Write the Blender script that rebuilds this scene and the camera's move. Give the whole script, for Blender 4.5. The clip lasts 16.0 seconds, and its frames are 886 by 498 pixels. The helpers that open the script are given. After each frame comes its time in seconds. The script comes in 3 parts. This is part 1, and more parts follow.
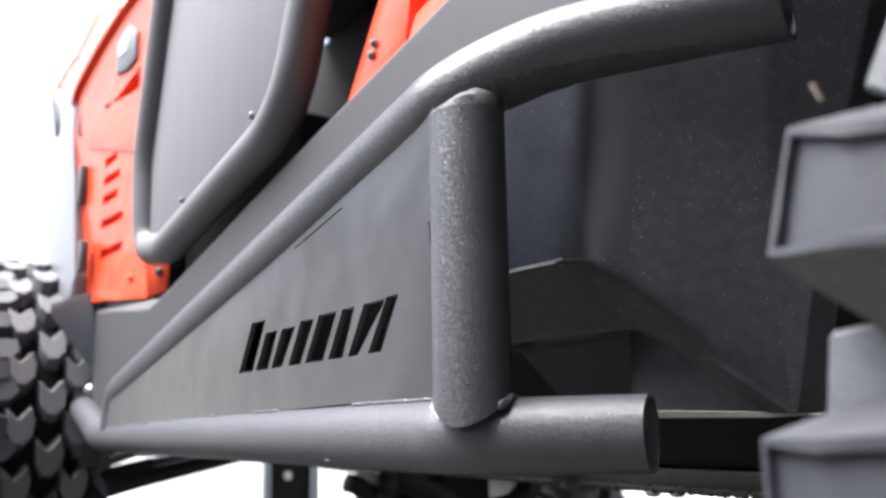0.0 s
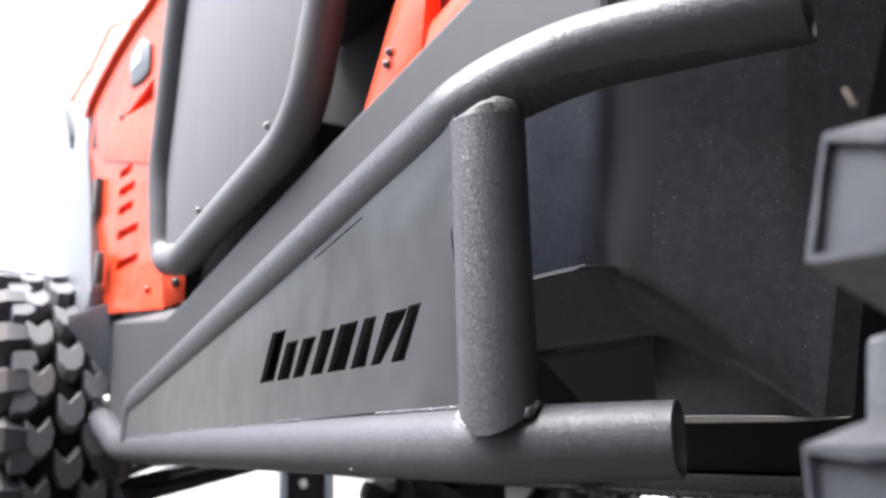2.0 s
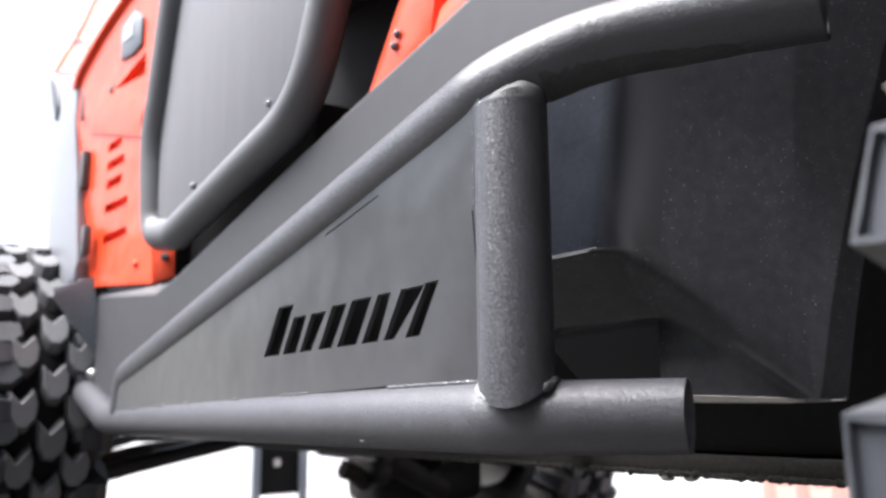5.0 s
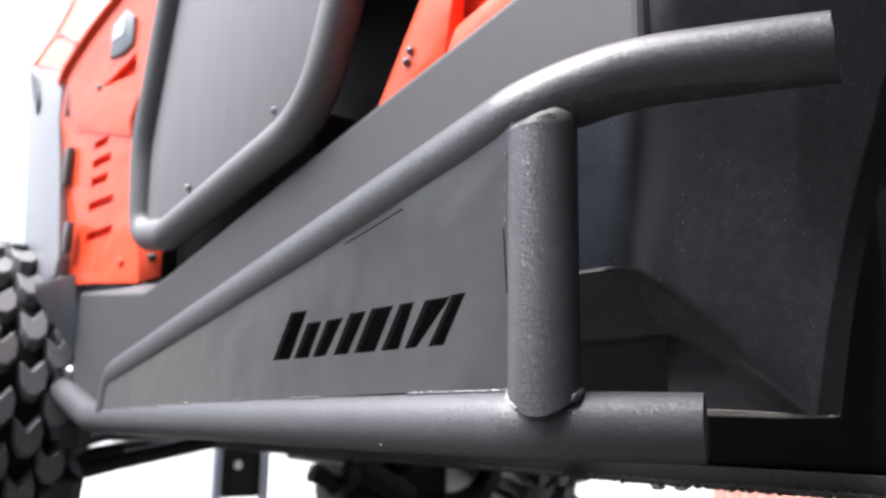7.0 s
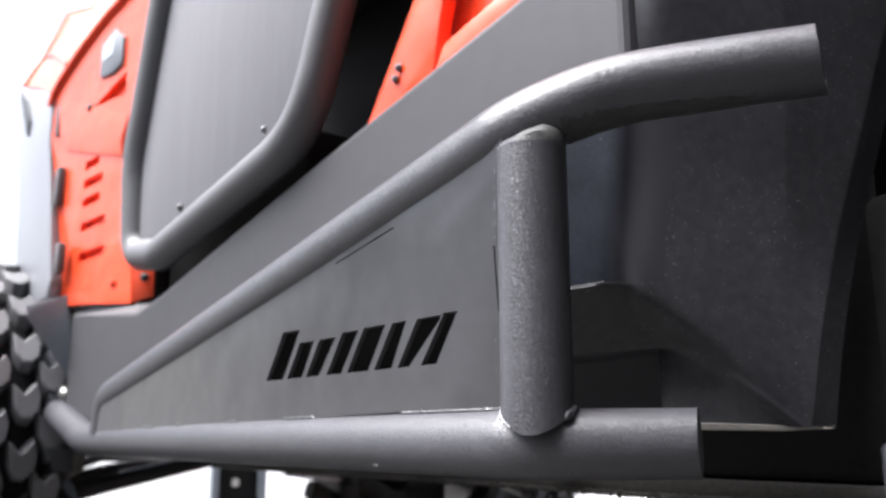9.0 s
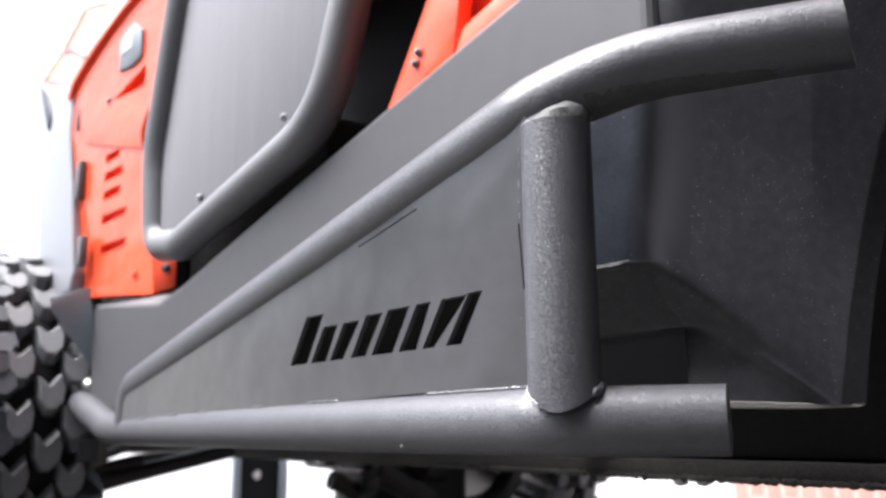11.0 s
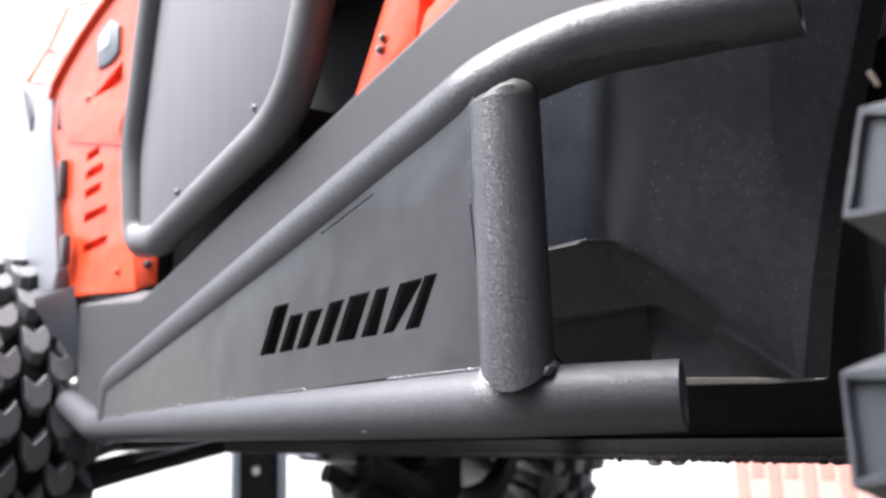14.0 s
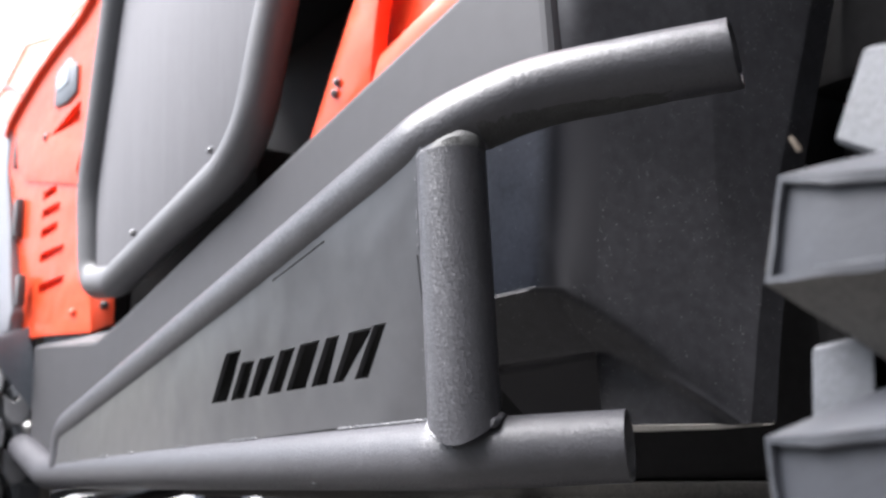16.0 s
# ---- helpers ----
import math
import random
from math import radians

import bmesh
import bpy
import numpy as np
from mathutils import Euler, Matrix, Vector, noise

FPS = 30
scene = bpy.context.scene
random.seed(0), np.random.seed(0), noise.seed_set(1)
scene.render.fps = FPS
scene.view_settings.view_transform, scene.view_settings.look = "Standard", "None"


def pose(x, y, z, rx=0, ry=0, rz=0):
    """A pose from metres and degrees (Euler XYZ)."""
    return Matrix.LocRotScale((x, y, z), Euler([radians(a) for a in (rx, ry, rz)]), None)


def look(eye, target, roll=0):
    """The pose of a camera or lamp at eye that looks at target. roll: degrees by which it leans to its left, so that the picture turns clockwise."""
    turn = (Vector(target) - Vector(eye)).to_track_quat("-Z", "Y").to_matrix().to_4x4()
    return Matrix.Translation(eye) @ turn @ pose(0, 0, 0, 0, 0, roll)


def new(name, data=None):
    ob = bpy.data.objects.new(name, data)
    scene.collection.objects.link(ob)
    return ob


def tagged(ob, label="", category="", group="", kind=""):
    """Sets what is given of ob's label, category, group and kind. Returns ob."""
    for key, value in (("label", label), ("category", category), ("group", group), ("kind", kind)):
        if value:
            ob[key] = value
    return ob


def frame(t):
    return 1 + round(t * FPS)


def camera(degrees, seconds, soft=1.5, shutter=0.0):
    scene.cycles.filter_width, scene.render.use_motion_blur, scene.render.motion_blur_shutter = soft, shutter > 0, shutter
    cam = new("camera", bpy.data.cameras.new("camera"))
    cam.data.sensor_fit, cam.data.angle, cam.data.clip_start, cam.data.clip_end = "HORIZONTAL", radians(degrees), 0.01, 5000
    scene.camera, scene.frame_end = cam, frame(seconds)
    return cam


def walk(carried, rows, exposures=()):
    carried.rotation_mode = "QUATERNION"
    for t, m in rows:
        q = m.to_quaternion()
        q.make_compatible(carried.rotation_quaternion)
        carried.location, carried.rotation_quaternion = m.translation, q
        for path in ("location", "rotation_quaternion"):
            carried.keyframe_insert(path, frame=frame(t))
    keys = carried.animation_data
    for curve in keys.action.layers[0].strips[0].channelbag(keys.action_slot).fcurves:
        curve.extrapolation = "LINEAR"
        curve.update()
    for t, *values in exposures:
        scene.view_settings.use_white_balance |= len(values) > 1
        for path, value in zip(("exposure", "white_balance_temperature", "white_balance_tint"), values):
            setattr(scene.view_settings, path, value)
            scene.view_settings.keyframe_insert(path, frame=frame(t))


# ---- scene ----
cam = camera(54.0, 16.0, soft=2.7)
PATH = [
    (0, (0.501, -0.328, 0.413), (-1.133, 0.756, 0.807), -1.1),
    (0.5, (0.496, -0.334, 0.416), (-1.142, 0.746, 0.806), -1.7),
    (1, (0.494, -0.339, 0.417), (-1.147, 0.732, 0.814), -1.7),
    (1.5, (0.494, -0.34, 0.419), (-1.147, 0.729, 0.827), -1.7),
    (2, (0.497, -0.336, 0.415), (-1.147, 0.728, 0.822), -1.8),
    (2.5, (0.496, -0.336, 0.414), (-1.147, 0.731, 0.817), -1.9),
    (3, (0.493, -0.335, 0.411), (-1.158, 0.724, 0.801), -1.8),
    (3.5, (0.499, -0.332, 0.408), (-1.15, 0.735, 0.788), -1.8),
    (4, (0.5, -0.331, 0.411), (-1.149, 0.736, 0.788), -1.5),
    (6.5, (0.473, -0.455, 0.401), (-1.072, 0.758, 0.778), 0.6),
    (7, (0.482, -0.439, 0.407), (-1.064, 0.769, 0.795), 0.8),
    (7.5, (0.483, -0.438, 0.413), (-1.048, 0.784, 0.813), 0.1),
    (8, (0.484, -0.435, 0.413), (-1.049, 0.782, 0.822), -0.1),
    (10.5, (0.482, -0.439, 0.412), (-1.056, 0.769, 0.827), -0.7),
    (11, (0.477, -0.439, 0.402), (-1.083, 0.747, 0.803), -0.7),
    (11.5, (0.482, -0.428, 0.4), (-1.096, 0.739, 0.779), -1.1),
    (12, (0.482, -0.422, 0.403), (-1.108, 0.732, 0.777), -1.1),
    (12.5, (0.485, -0.421, 0.404), (-1.1, 0.734, 0.798), -1.5),
    (13, (0.488, -0.417, 0.404), (-1.098, 0.736, 0.799), -1.7),
    (13.5, (0.491, -0.414, 0.404), (-1.093, 0.742, 0.801), -1.9),
    (14, (0.494, -0.405, 0.394), (-1.073, 0.777, 0.78), -2.2),
    (14.5, (0.495, -0.406, 0.39), (-1.074, 0.775, 0.773), -2.2),
    (15, (0.497, -0.401, 0.396), (-1.07, 0.78, 0.783), -2.4),
    (15.5, (0.506, -0.392, 0.404), (-1.024, 0.824, 0.832), -2.7),
    (16, (0.507, -0.393, 0.408), (-1.005, 0.837, 0.858), -3.0),
]
cam.data.dof.use_dof, cam.data.dof.focus_distance, cam.data.dof.aperture_fstop = True, 0.66, 6.3
walk(cam, [(t, look(eye, target, roll)) for t, eye, target, roll in PATH],
     exposures=[(0, 2.52), (4.2, 2.52), (6.3, 2.26), (8.2, 2.26), (10.3, 2.48), (12.5, 2.50), (14.5, 2.50), (16, 2.53)])

# ---------------- light ----------------
scene.view_settings.exposure = 2.3
world = bpy.data.worlds.new("sky")
scene.world = world
world.use_nodes = True
wn = world.node_tree.nodes
sky = wn.new("ShaderNodeTexSky")
sky.sky_type, sky.sun_disc = "NISHITA", False
sky.sun_elevation, sky.sun_rotation = radians(63), radians(213)
sky.dust_density, sky.air_density = 3.0, 1.0
soft_sky = wn.new("ShaderNodeHueSaturation")
soft_sky.inputs["Saturation"].default_value = 0.58
world.node_tree.links.new(sky.outputs[0], soft_sky.inputs["Color"])
world.node_tree.links.new(soft_sky.outputs[0], wn["Background"].inputs["Color"])
wn["Background"].inputs["Strength"].default_value = 0.085
sun_data = bpy.data.lights.new("sun", "SUN")
sun_data.energy, sun_data.angle, sun_data.color = 3.6, radians(50), (1.0, 0.985, 1.02)
sun = new("sun", sun_data)
sun.matrix_world = look((-2.9, -4.5, 10.7), (0, 0, 0))


# ---------------- materials ----------------
def material(name, colour, rough=0.5, metal=0.0, vary=0.15, scale=8.0, bump=0.0, bump_scale=300.0, spec=0.5, coat=0.0, specks=0.0, speck_scale=90.0,
             speck_colour=(0.5, 0.5, 0.48), rough_vary=0.12, random=0.0, flecks=0.0, stretch=(1, 1, 1), edge=None, sparkle=0.0, relief=0.001, graze=None):
    m = bpy.data.materials.new(name)
    m.use_nodes = True
    n, l = m.node_tree.nodes, m.node_tree.links
    b = n["Principled BSDF"]
    tex = n.new("ShaderNodeTexCoord")
    size = n.new("ShaderNodeMapping")
    size.inputs["Scale"].default_value = stretch
    l.new(tex.outputs["Object"], size.inputs["Vector"])
    big = n.new("ShaderNodeTexNoise")
    big.inputs["Scale"].default_value, big.inputs["Detail"].default_value = scale, 6
    fine = n.new("ShaderNodeTexNoise")
    fine.inputs["Scale"].default_value, fine.inputs["Detail"].default_value = scale * 11, 4
    l.new(size.outputs[0], big.inputs["Vector"])
    l.new(size.outputs[0], fine.inputs["Vector"])
    both = n.new("ShaderNodeMath")
    both.operation = "ADD"
    l.new(big.outputs["Fac"], both.inputs[0])
    l.new(fine.outputs["Fac"], both.inputs[1])
    last = both.outputs[0]
    if random:
        info = n.new("ShaderNodeObjectInfo")
        more = n.new("ShaderNodeMath")
        more.operation, more.inputs[1].default_value = "MULTIPLY_ADD", random
        l.new(info.outputs["Random"], more.inputs[0])
        l.new(last, more.inputs[2])
        last = more.outputs[0]
    ramp = n.new("ShaderNodeMapRange")
    ramp.inputs["From Min"].default_value, ramp.inputs["From Max"].default_value = 0.6, 1.4 + random
    l.new(last, ramp.inputs["Value"])
    mix = n.new("ShaderNodeMix")
    mix.data_type = "RGBA"
    mix.inputs["A"].default_value = (*[c * (1 - vary) for c in colour], 1)
    mix.inputs["B"].default_value = (*[min(1, c * (1 + vary)) for c in colour], 1)
    l.new(ramp.outputs[0], mix.inputs["Factor"])
    out = mix.outputs["Result"]
    if specks:
        dots = n.new("ShaderNodeTexNoise")
        dots.inputs["Scale"].default_value, dots.inputs["Detail"].default_value = speck_scale, 3
        l.new(tex.outputs["Object"], dots.inputs["Vector"])
        cut = n.new("ShaderNodeMapRange")
        cut.inputs["From Min"].default_value, cut.inputs["From Max"].default_value = 0.74 - 0.1 * specks, 0.80 - 0.1 * specks
        l.new(dots.outputs["Fac"], cut.inputs["Value"])
        dust = n.new("ShaderNodeMix")
        dust.data_type = "RGBA"
        dust.inputs["B"].default_value = (*speck_colour, 1)
        where = n.new("ShaderNodeMapRange")
        where.inputs["From Min"].default_value, where.inputs["From Max"].default_value = 0.42, 0.62
        l.new(big.outputs["Fac"], where.inputs["Value"])
        thin = n.new("ShaderNodeMath")
        thin.operation = "MULTIPLY"
        l.new(cut.outputs[0], thin.inputs[0])
        l.new(where.outputs[0], thin.inputs[1])
        l.new(thin.outputs[0], dust.inputs["Factor"])
        l.new(out, dust.inputs["A"])
        out = dust.outputs["Result"]
    if flecks:
        # scattered pale flecks of dust and short scratches
        for across, keep, reach in (((240, 230, 260), 0.62, 0.11), ((75, 85, 90), 0.50, 0.045), ((420, 120, 230), 0.50, 0.15), ((110, 420, 300), 0.60, 0.15)):
            spread = n.new("ShaderNodeMapping")
            spread.inputs["Scale"].default_value = across
            l.new(tex.outputs["Object"], spread.inputs["Vector"])
            cells = n.new("ShaderNodeTexVoronoi")
            cells.inputs["Scale"].default_value = 1.0
            l.new(spread.outputs[0], cells.inputs["Vector"])
            near = n.new("ShaderNodeMapRange")
            near.inputs["From Min"].default_value, near.inputs["From Max"].default_value = reach, reach * 0.4
            l.new(cells.outputs["Distance"], near.inputs["Value"])
            chance = n.new("ShaderNodeSeparateColor")
            l.new(cells.outputs["Color"], chance.inputs[0])
            some = n.new("ShaderNodeMapRange")
            some.inputs["From Min"].default_value, some.inputs["From Max"].default_value, some.inputs["To Max"].default_value = keep, 1.0, flecks
            l.new(chance.outputs[0], some.inputs["Value"])
            alike = n.new("ShaderNodeMath")
            alike.operation = "MULTIPLY"
            l.new(near.outputs[0], alike.inputs[0])
            l.new(some.outputs[0], alike.inputs[1])
            # the dust gathers in drifts
            drift = n.new("ShaderNodeMapRange")
            drift.inputs["From Min"].default_value, drift.inputs["From Max"].default_value, drift.inputs["To Min"].default_value = 0.44, 0.62, 0.15
            l.new(big.outputs["Fac"], drift.inputs["Value"])
            both_of = n.new("ShaderNodeMath")
            both_of.operation = "MULTIPLY"
            l.new(alike.outputs[0], both_of.inputs[0])
            l.new(drift.outputs[0], both_of.inputs[1])
            fleck = n.new("ShaderNodeMix")
            fleck.data_type = "RGBA"
            fleck.inputs["B"].default_value = (0.42, 0.42, 0.40, 1)
            l.new(both_of.outputs[0], fleck.inputs["Factor"])
            l.new(out, fleck.inputs["A"])
            out = fleck.outputs["Result"]
    if edge:
        geo = n.new("ShaderNodeNewGeometry")
        worn = n.new("ShaderNodeMapRange")
        worn.inputs["From Min"].default_value, worn.inputs["From Max"].default_value, worn.inputs["To Max"].default_value = 0.53, 0.66, 0.16
        l.new(geo.outputs["Pointiness"], worn.inputs["Value"])
        patch = n.new("ShaderNodeMath")
        patch.operation = "MULTIPLY"
        l.new(worn.outputs[0], patch.inputs[0])
        l.new(big.outputs["Fac"], patch.inputs[1])
        scuff = n.new("ShaderNodeMix")
        scuff.data_type = "RGBA"
        scuff.inputs["B"].default_value = (*edge, 1)
        l.new(patch.outputs[0], scuff.inputs["Factor"])
        l.new(out, scuff.inputs["A"])
        out = scuff.outputs["Result"]
    l.new(out, b.inputs["Base Color"])
    gloss = n.new("ShaderNodeMapRange")
    gloss.inputs["To Min"].default_value, gloss.inputs["To Max"].default_value = max(0.02, rough - rough_vary), min(1, rough + rough_vary)
    l.new(big.outputs["Fac"], gloss.inputs["Value"])
    l.new(gloss.outputs[0], b.inputs["Roughness"])
    b.inputs["Metallic"].default_value = metal
    b.inputs["Specular IOR Level"].default_value = spec
    if graze is not None:
        # a rough coat loses its gloss towards grazing angles
        weight = n.new("ShaderNodeLayerWeight")
        fade = n.new("ShaderNodeMapRange")
        fade.inputs["From Min"].default_value, fade.inputs["From Max"].default_value = 0.35, 0.9
        fade.inputs["To Min"].default_value, fade.inputs["To Max"].default_value = spec, graze
        l.new(weight.outputs["Facing"], fade.inputs["Value"])
        l.new(fade.outputs[0], b.inputs["Specular IOR Level"])
    b.inputs["Coat Weight"].default_value = coat
    b.inputs["Coat Roughness"].default_value = 0.05
    if bump:
        grain = n.new("ShaderNodeTexNoise")
        grain.inputs["Scale"].default_value, grain.inputs["Detail"].default_value = bump_scale, 3
        l.new(tex.outputs["Object"], grain.inputs["Vector"])
        rise = n.new("ShaderNodeBump")
        rise.inputs["Strength"].default_value, rise.inputs["Distance"].default_value = bump, relief
        l.new(grain.outputs[0], rise.inputs["Height"])
        l.new(rise.outputs[0], b.inputs["Normal"])
    if sparkle:
        # every grain of the coat faces its own way
        grains = n.new("ShaderNodeTexNoise")
        grains.inputs["Scale"].default_value, grains.inputs["Detail"].default_value = bump_scale, 1
        l.new(tex.outputs["Object"], grains.inputs["Vector"])
        lean = n.new("ShaderNodeVectorMath")
        lean.operation = "SUBTRACT"
        lean.inputs[1].default_value = (0.5, 0.5, 0.5)
        l.new(grains.outputs["Color"], lean.inputs[0])
        amount = n.new("ShaderNodeVectorMath")
        amount.operation = "SCALE"
        amount.inputs["Scale"].default_value = sparkle
        l.new(lean.outputs[0], amount.inputs[0])
        facing = n.new("ShaderNodeNewGeometry")
        turned = n.new("ShaderNodeVectorMath")
        l.new(facing.outputs["Normal"], turned.inputs[0])
        l.new(amount.outputs[0], turned.inputs[1])
        unit = n.new("ShaderNodeVectorMath")
        unit.operation = "NORMALIZE"
        l.new(turned.outputs[0], unit.inputs[0])
        l.new(unit.outputs[0], b.inputs["Normal"])
    return m


POWDER = material("textured_black_powder_coat", (0.050, 0.050, 0.0555), 0.43, vary=0.15, scale=5, bump_scale=900, spec=0.58, graze=0.08, rough_vary=0.06, sparkle=0.8, specks=1.2, speck_scale=700, speck_colour=(0.10, 0.10, 0.11))
PLATE = material("satin_black_powder_coat", (0.046, 0.046, 0.049), 0.32, vary=0.17, scale=6, bump=0.6, bump_scale=4.5, relief=0.013)
DUSTY_WELD = material("dull_grey_weld", (0.039, 0.0397, 0.039), 0.75, vary=0.5, scale=90, bump=0.9, bump_scale=500)
PLASTIC = material("moulded_charcoal_plastic", (0.054, 0.054, 0.058), 0.58, vary=0.08, scale=4, bump=0.12, bump_scale=900, spec=0.2)
DARK_PLASTIC = material("dusty_black_plastic", (0.038, 0.038, 0.042), 0.38, vary=0.35, scale=9, bump=0.10, bump_scale=900, spec=0.3, specks=0.5, speck_scale=560, speck_colour=(0.16, 0.16, 0.16), flecks=1.2)
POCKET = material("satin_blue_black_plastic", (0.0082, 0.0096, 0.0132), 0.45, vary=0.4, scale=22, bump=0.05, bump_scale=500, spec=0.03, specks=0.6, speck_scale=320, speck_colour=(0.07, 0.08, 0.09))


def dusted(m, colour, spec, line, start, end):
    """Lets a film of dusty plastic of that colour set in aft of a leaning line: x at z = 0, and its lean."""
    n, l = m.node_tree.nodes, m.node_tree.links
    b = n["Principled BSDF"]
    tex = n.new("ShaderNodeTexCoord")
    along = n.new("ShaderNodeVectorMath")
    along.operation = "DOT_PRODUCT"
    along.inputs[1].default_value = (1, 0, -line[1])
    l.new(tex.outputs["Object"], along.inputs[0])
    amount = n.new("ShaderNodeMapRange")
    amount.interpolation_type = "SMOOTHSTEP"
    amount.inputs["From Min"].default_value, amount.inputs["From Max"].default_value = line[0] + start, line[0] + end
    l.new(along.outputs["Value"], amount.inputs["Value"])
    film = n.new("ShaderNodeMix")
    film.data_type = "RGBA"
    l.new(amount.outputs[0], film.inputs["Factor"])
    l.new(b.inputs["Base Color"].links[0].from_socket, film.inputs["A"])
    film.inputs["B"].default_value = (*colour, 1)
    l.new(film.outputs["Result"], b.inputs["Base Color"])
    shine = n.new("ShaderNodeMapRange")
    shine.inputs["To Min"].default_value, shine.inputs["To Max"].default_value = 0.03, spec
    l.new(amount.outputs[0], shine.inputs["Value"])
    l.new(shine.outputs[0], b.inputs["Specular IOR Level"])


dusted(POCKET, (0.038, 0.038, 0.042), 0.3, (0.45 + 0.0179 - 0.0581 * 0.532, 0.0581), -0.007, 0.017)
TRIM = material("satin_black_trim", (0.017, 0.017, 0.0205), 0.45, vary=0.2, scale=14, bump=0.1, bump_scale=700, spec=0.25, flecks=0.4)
UNDER = material("dirty_black_underbody", (0.018, 0.017, 0.016), 0.7, vary=0.5, scale=14, bump=0.6, bump_scale=120)
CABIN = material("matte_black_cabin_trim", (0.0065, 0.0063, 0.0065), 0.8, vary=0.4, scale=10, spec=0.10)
DUSTY = material("dried_mud_on_frame", (0.022, 0.020, 0.017), 0.85, vary=0.8, scale=30, bump=0.7, bump_scale=200)
RED = material("glossy_orange_red_paint", (0.74, 0.072, 0.024), 0.36, vary=0.12, scale=7, coat=0.4, spec=0.35, bump=0.6, bump_scale=6, relief=0.020)
HOOD = material("sunlit_orange_red_paint", (0.62, 0.10, 0.04), 0.34, vary=0.15, scale=7, coat=0.3, spec=0.35)
RED_DEEP = material("red_slot_paint", (0.62, 0.055, 0.016), 0.5, vary=0.06, scale=5)
DOOR_SKIN = material("brushed_grey_door_skin", (0.165, 0.165, 0.175), 0.8, spec=0.06, vary=0.08, scale=4, bump=0.15, bump_scale=260, stretch=(14, 14, 1))
DOOR_TUBE = material("satin_grey_door_frame", (0.085, 0.085, 0.09), 0.52, vary=0.10, scale=5, bump=0.1, bump_scale=800)
FLARE = material("light_grey_fender_plastic", (0.20, 0.205, 0.225), 0.45, vary=0.06, scale=5)
LINER = material("grey_inner_fender_plastic", (0.13, 0.145, 0.165), 0.55, vary=0.12, scale=8)
RUBBER = material("dusty_tyre_rubber", (0.020, 0.0225, 0.0285), 0.62, vary=0.25, scale=16, bump=0.25, bump_scale=300, random=0.5, edge=(0.34, 0.31, 0.26))
TREAD = material("dusty_tread_rubber", (0.10, 0.101, 0.106), 0.6, vary=0.6, scale=26, bump=0.5, bump_scale=200, random=0.6)
SIDE_TREAD = material("blue_grey_tread_rubber", (0.056, 0.060, 0.068), 0.6, vary=0.5, scale=30, bump=0.4, bump_scale=250, random=0.3)
RUBBER_WORN = material("dusty_worn_rubber_edge", (0.085, 0.080, 0.074), 0.8, vary=0.5, scale=40, bump=0.4, bump_scale=300)
NUB = material("brown_rubber", (0.065, 0.050, 0.036), 0.8, vary=0.3, scale=200)
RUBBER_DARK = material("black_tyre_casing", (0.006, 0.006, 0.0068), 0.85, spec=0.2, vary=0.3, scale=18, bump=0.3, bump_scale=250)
DARK_BOLT = material("dull_dark_fastener", (0.16, 0.16, 0.165), 0.35, metal=0.5, vary=0.2, scale=90)
STEEL = material("zinc_bolt", (0.55, 0.54, 0.52), 0.35, metal=0.9, vary=0.15, scale=90)
BLACK_STEEL = material("black_suspension_steel", (0.03, 0.03, 0.032), 0.45, vary=0.2, scale=20)
LIP = material("pale_worn_panel_lip", (0.28, 0.265, 0.24), 0.7, vary=0.2, scale=30)
BADGE = material("silver_badge", (0.5, 0.52, 0.55), 0.25, metal=0.6, vary=0.1, scale=30)
CONCRETE = material("pale_concrete", (0.23, 0.227, 0.223), 0.9, vary=0.12, scale=1.5, bump=0.3, bump_scale=60)
ASPHALT = material("dark_asphalt", (0.045, 0.043, 0.041), 0.9, vary=0.2, scale=3, bump=0.6, bump_scale=120)
BRICK = material("salmon_brick", (0.34, 0.155, 0.128), 0.9, vary=0.2, scale=12, bump=0.4, bump_scale=150, random=0.5)
CHIP = material("pale_chipped_weld", (0.15, 0.15, 0.16), 0.45, vary=0.3, scale=200, bump=0.5, bump_scale=900)
BLUE_WALL = material("dark_blue_cladding", (0.035, 0.040, 0.050), 0.6, vary=0.2, scale=2)
MORTAR = material("pale_mortar", (0.42, 0.275, 0.235), 0.95, vary=0.1, scale=30, bump=0.3, bump_scale=200)


# ---------------- helpers ----------------
def thing(name, place, label, category, kind="", group=""):
    ob = new(name)
    ob.location = place
    ob.empty_display_size = 0.05
    return tagged(ob, label, category, group, kind)


def finish(bm, name, angle=35):
    me = bpy.data.meshes.new(name)
    bmesh.ops.recalc_face_normals(bm, faces=bm.faces)
    bm.to_mesh(me)
    bm.free()
    me.polygons.foreach_set("use_smooth", [True] * len(me.polygons))
    me.set_sharp_from_angle(angle=radians(angle))
    return me


def offset(parent):
    at = Vector((0, 0, 0))
    while parent is not None:
        at += parent.location
        parent = parent.parent
    return at


def part(name, bm, mat, parent, label="", angle=35):
    """One mesh, drawn in world metres, as a part of its thing."""
    if parent is not None:
        bmesh.ops.translate(bm, verts=bm.verts, vec=-offset(parent))
    ob = new(name, finish(bm, name, angle))
    ob.data.materials.append(mat)
    ob.parent = parent
    return tagged(ob, label)


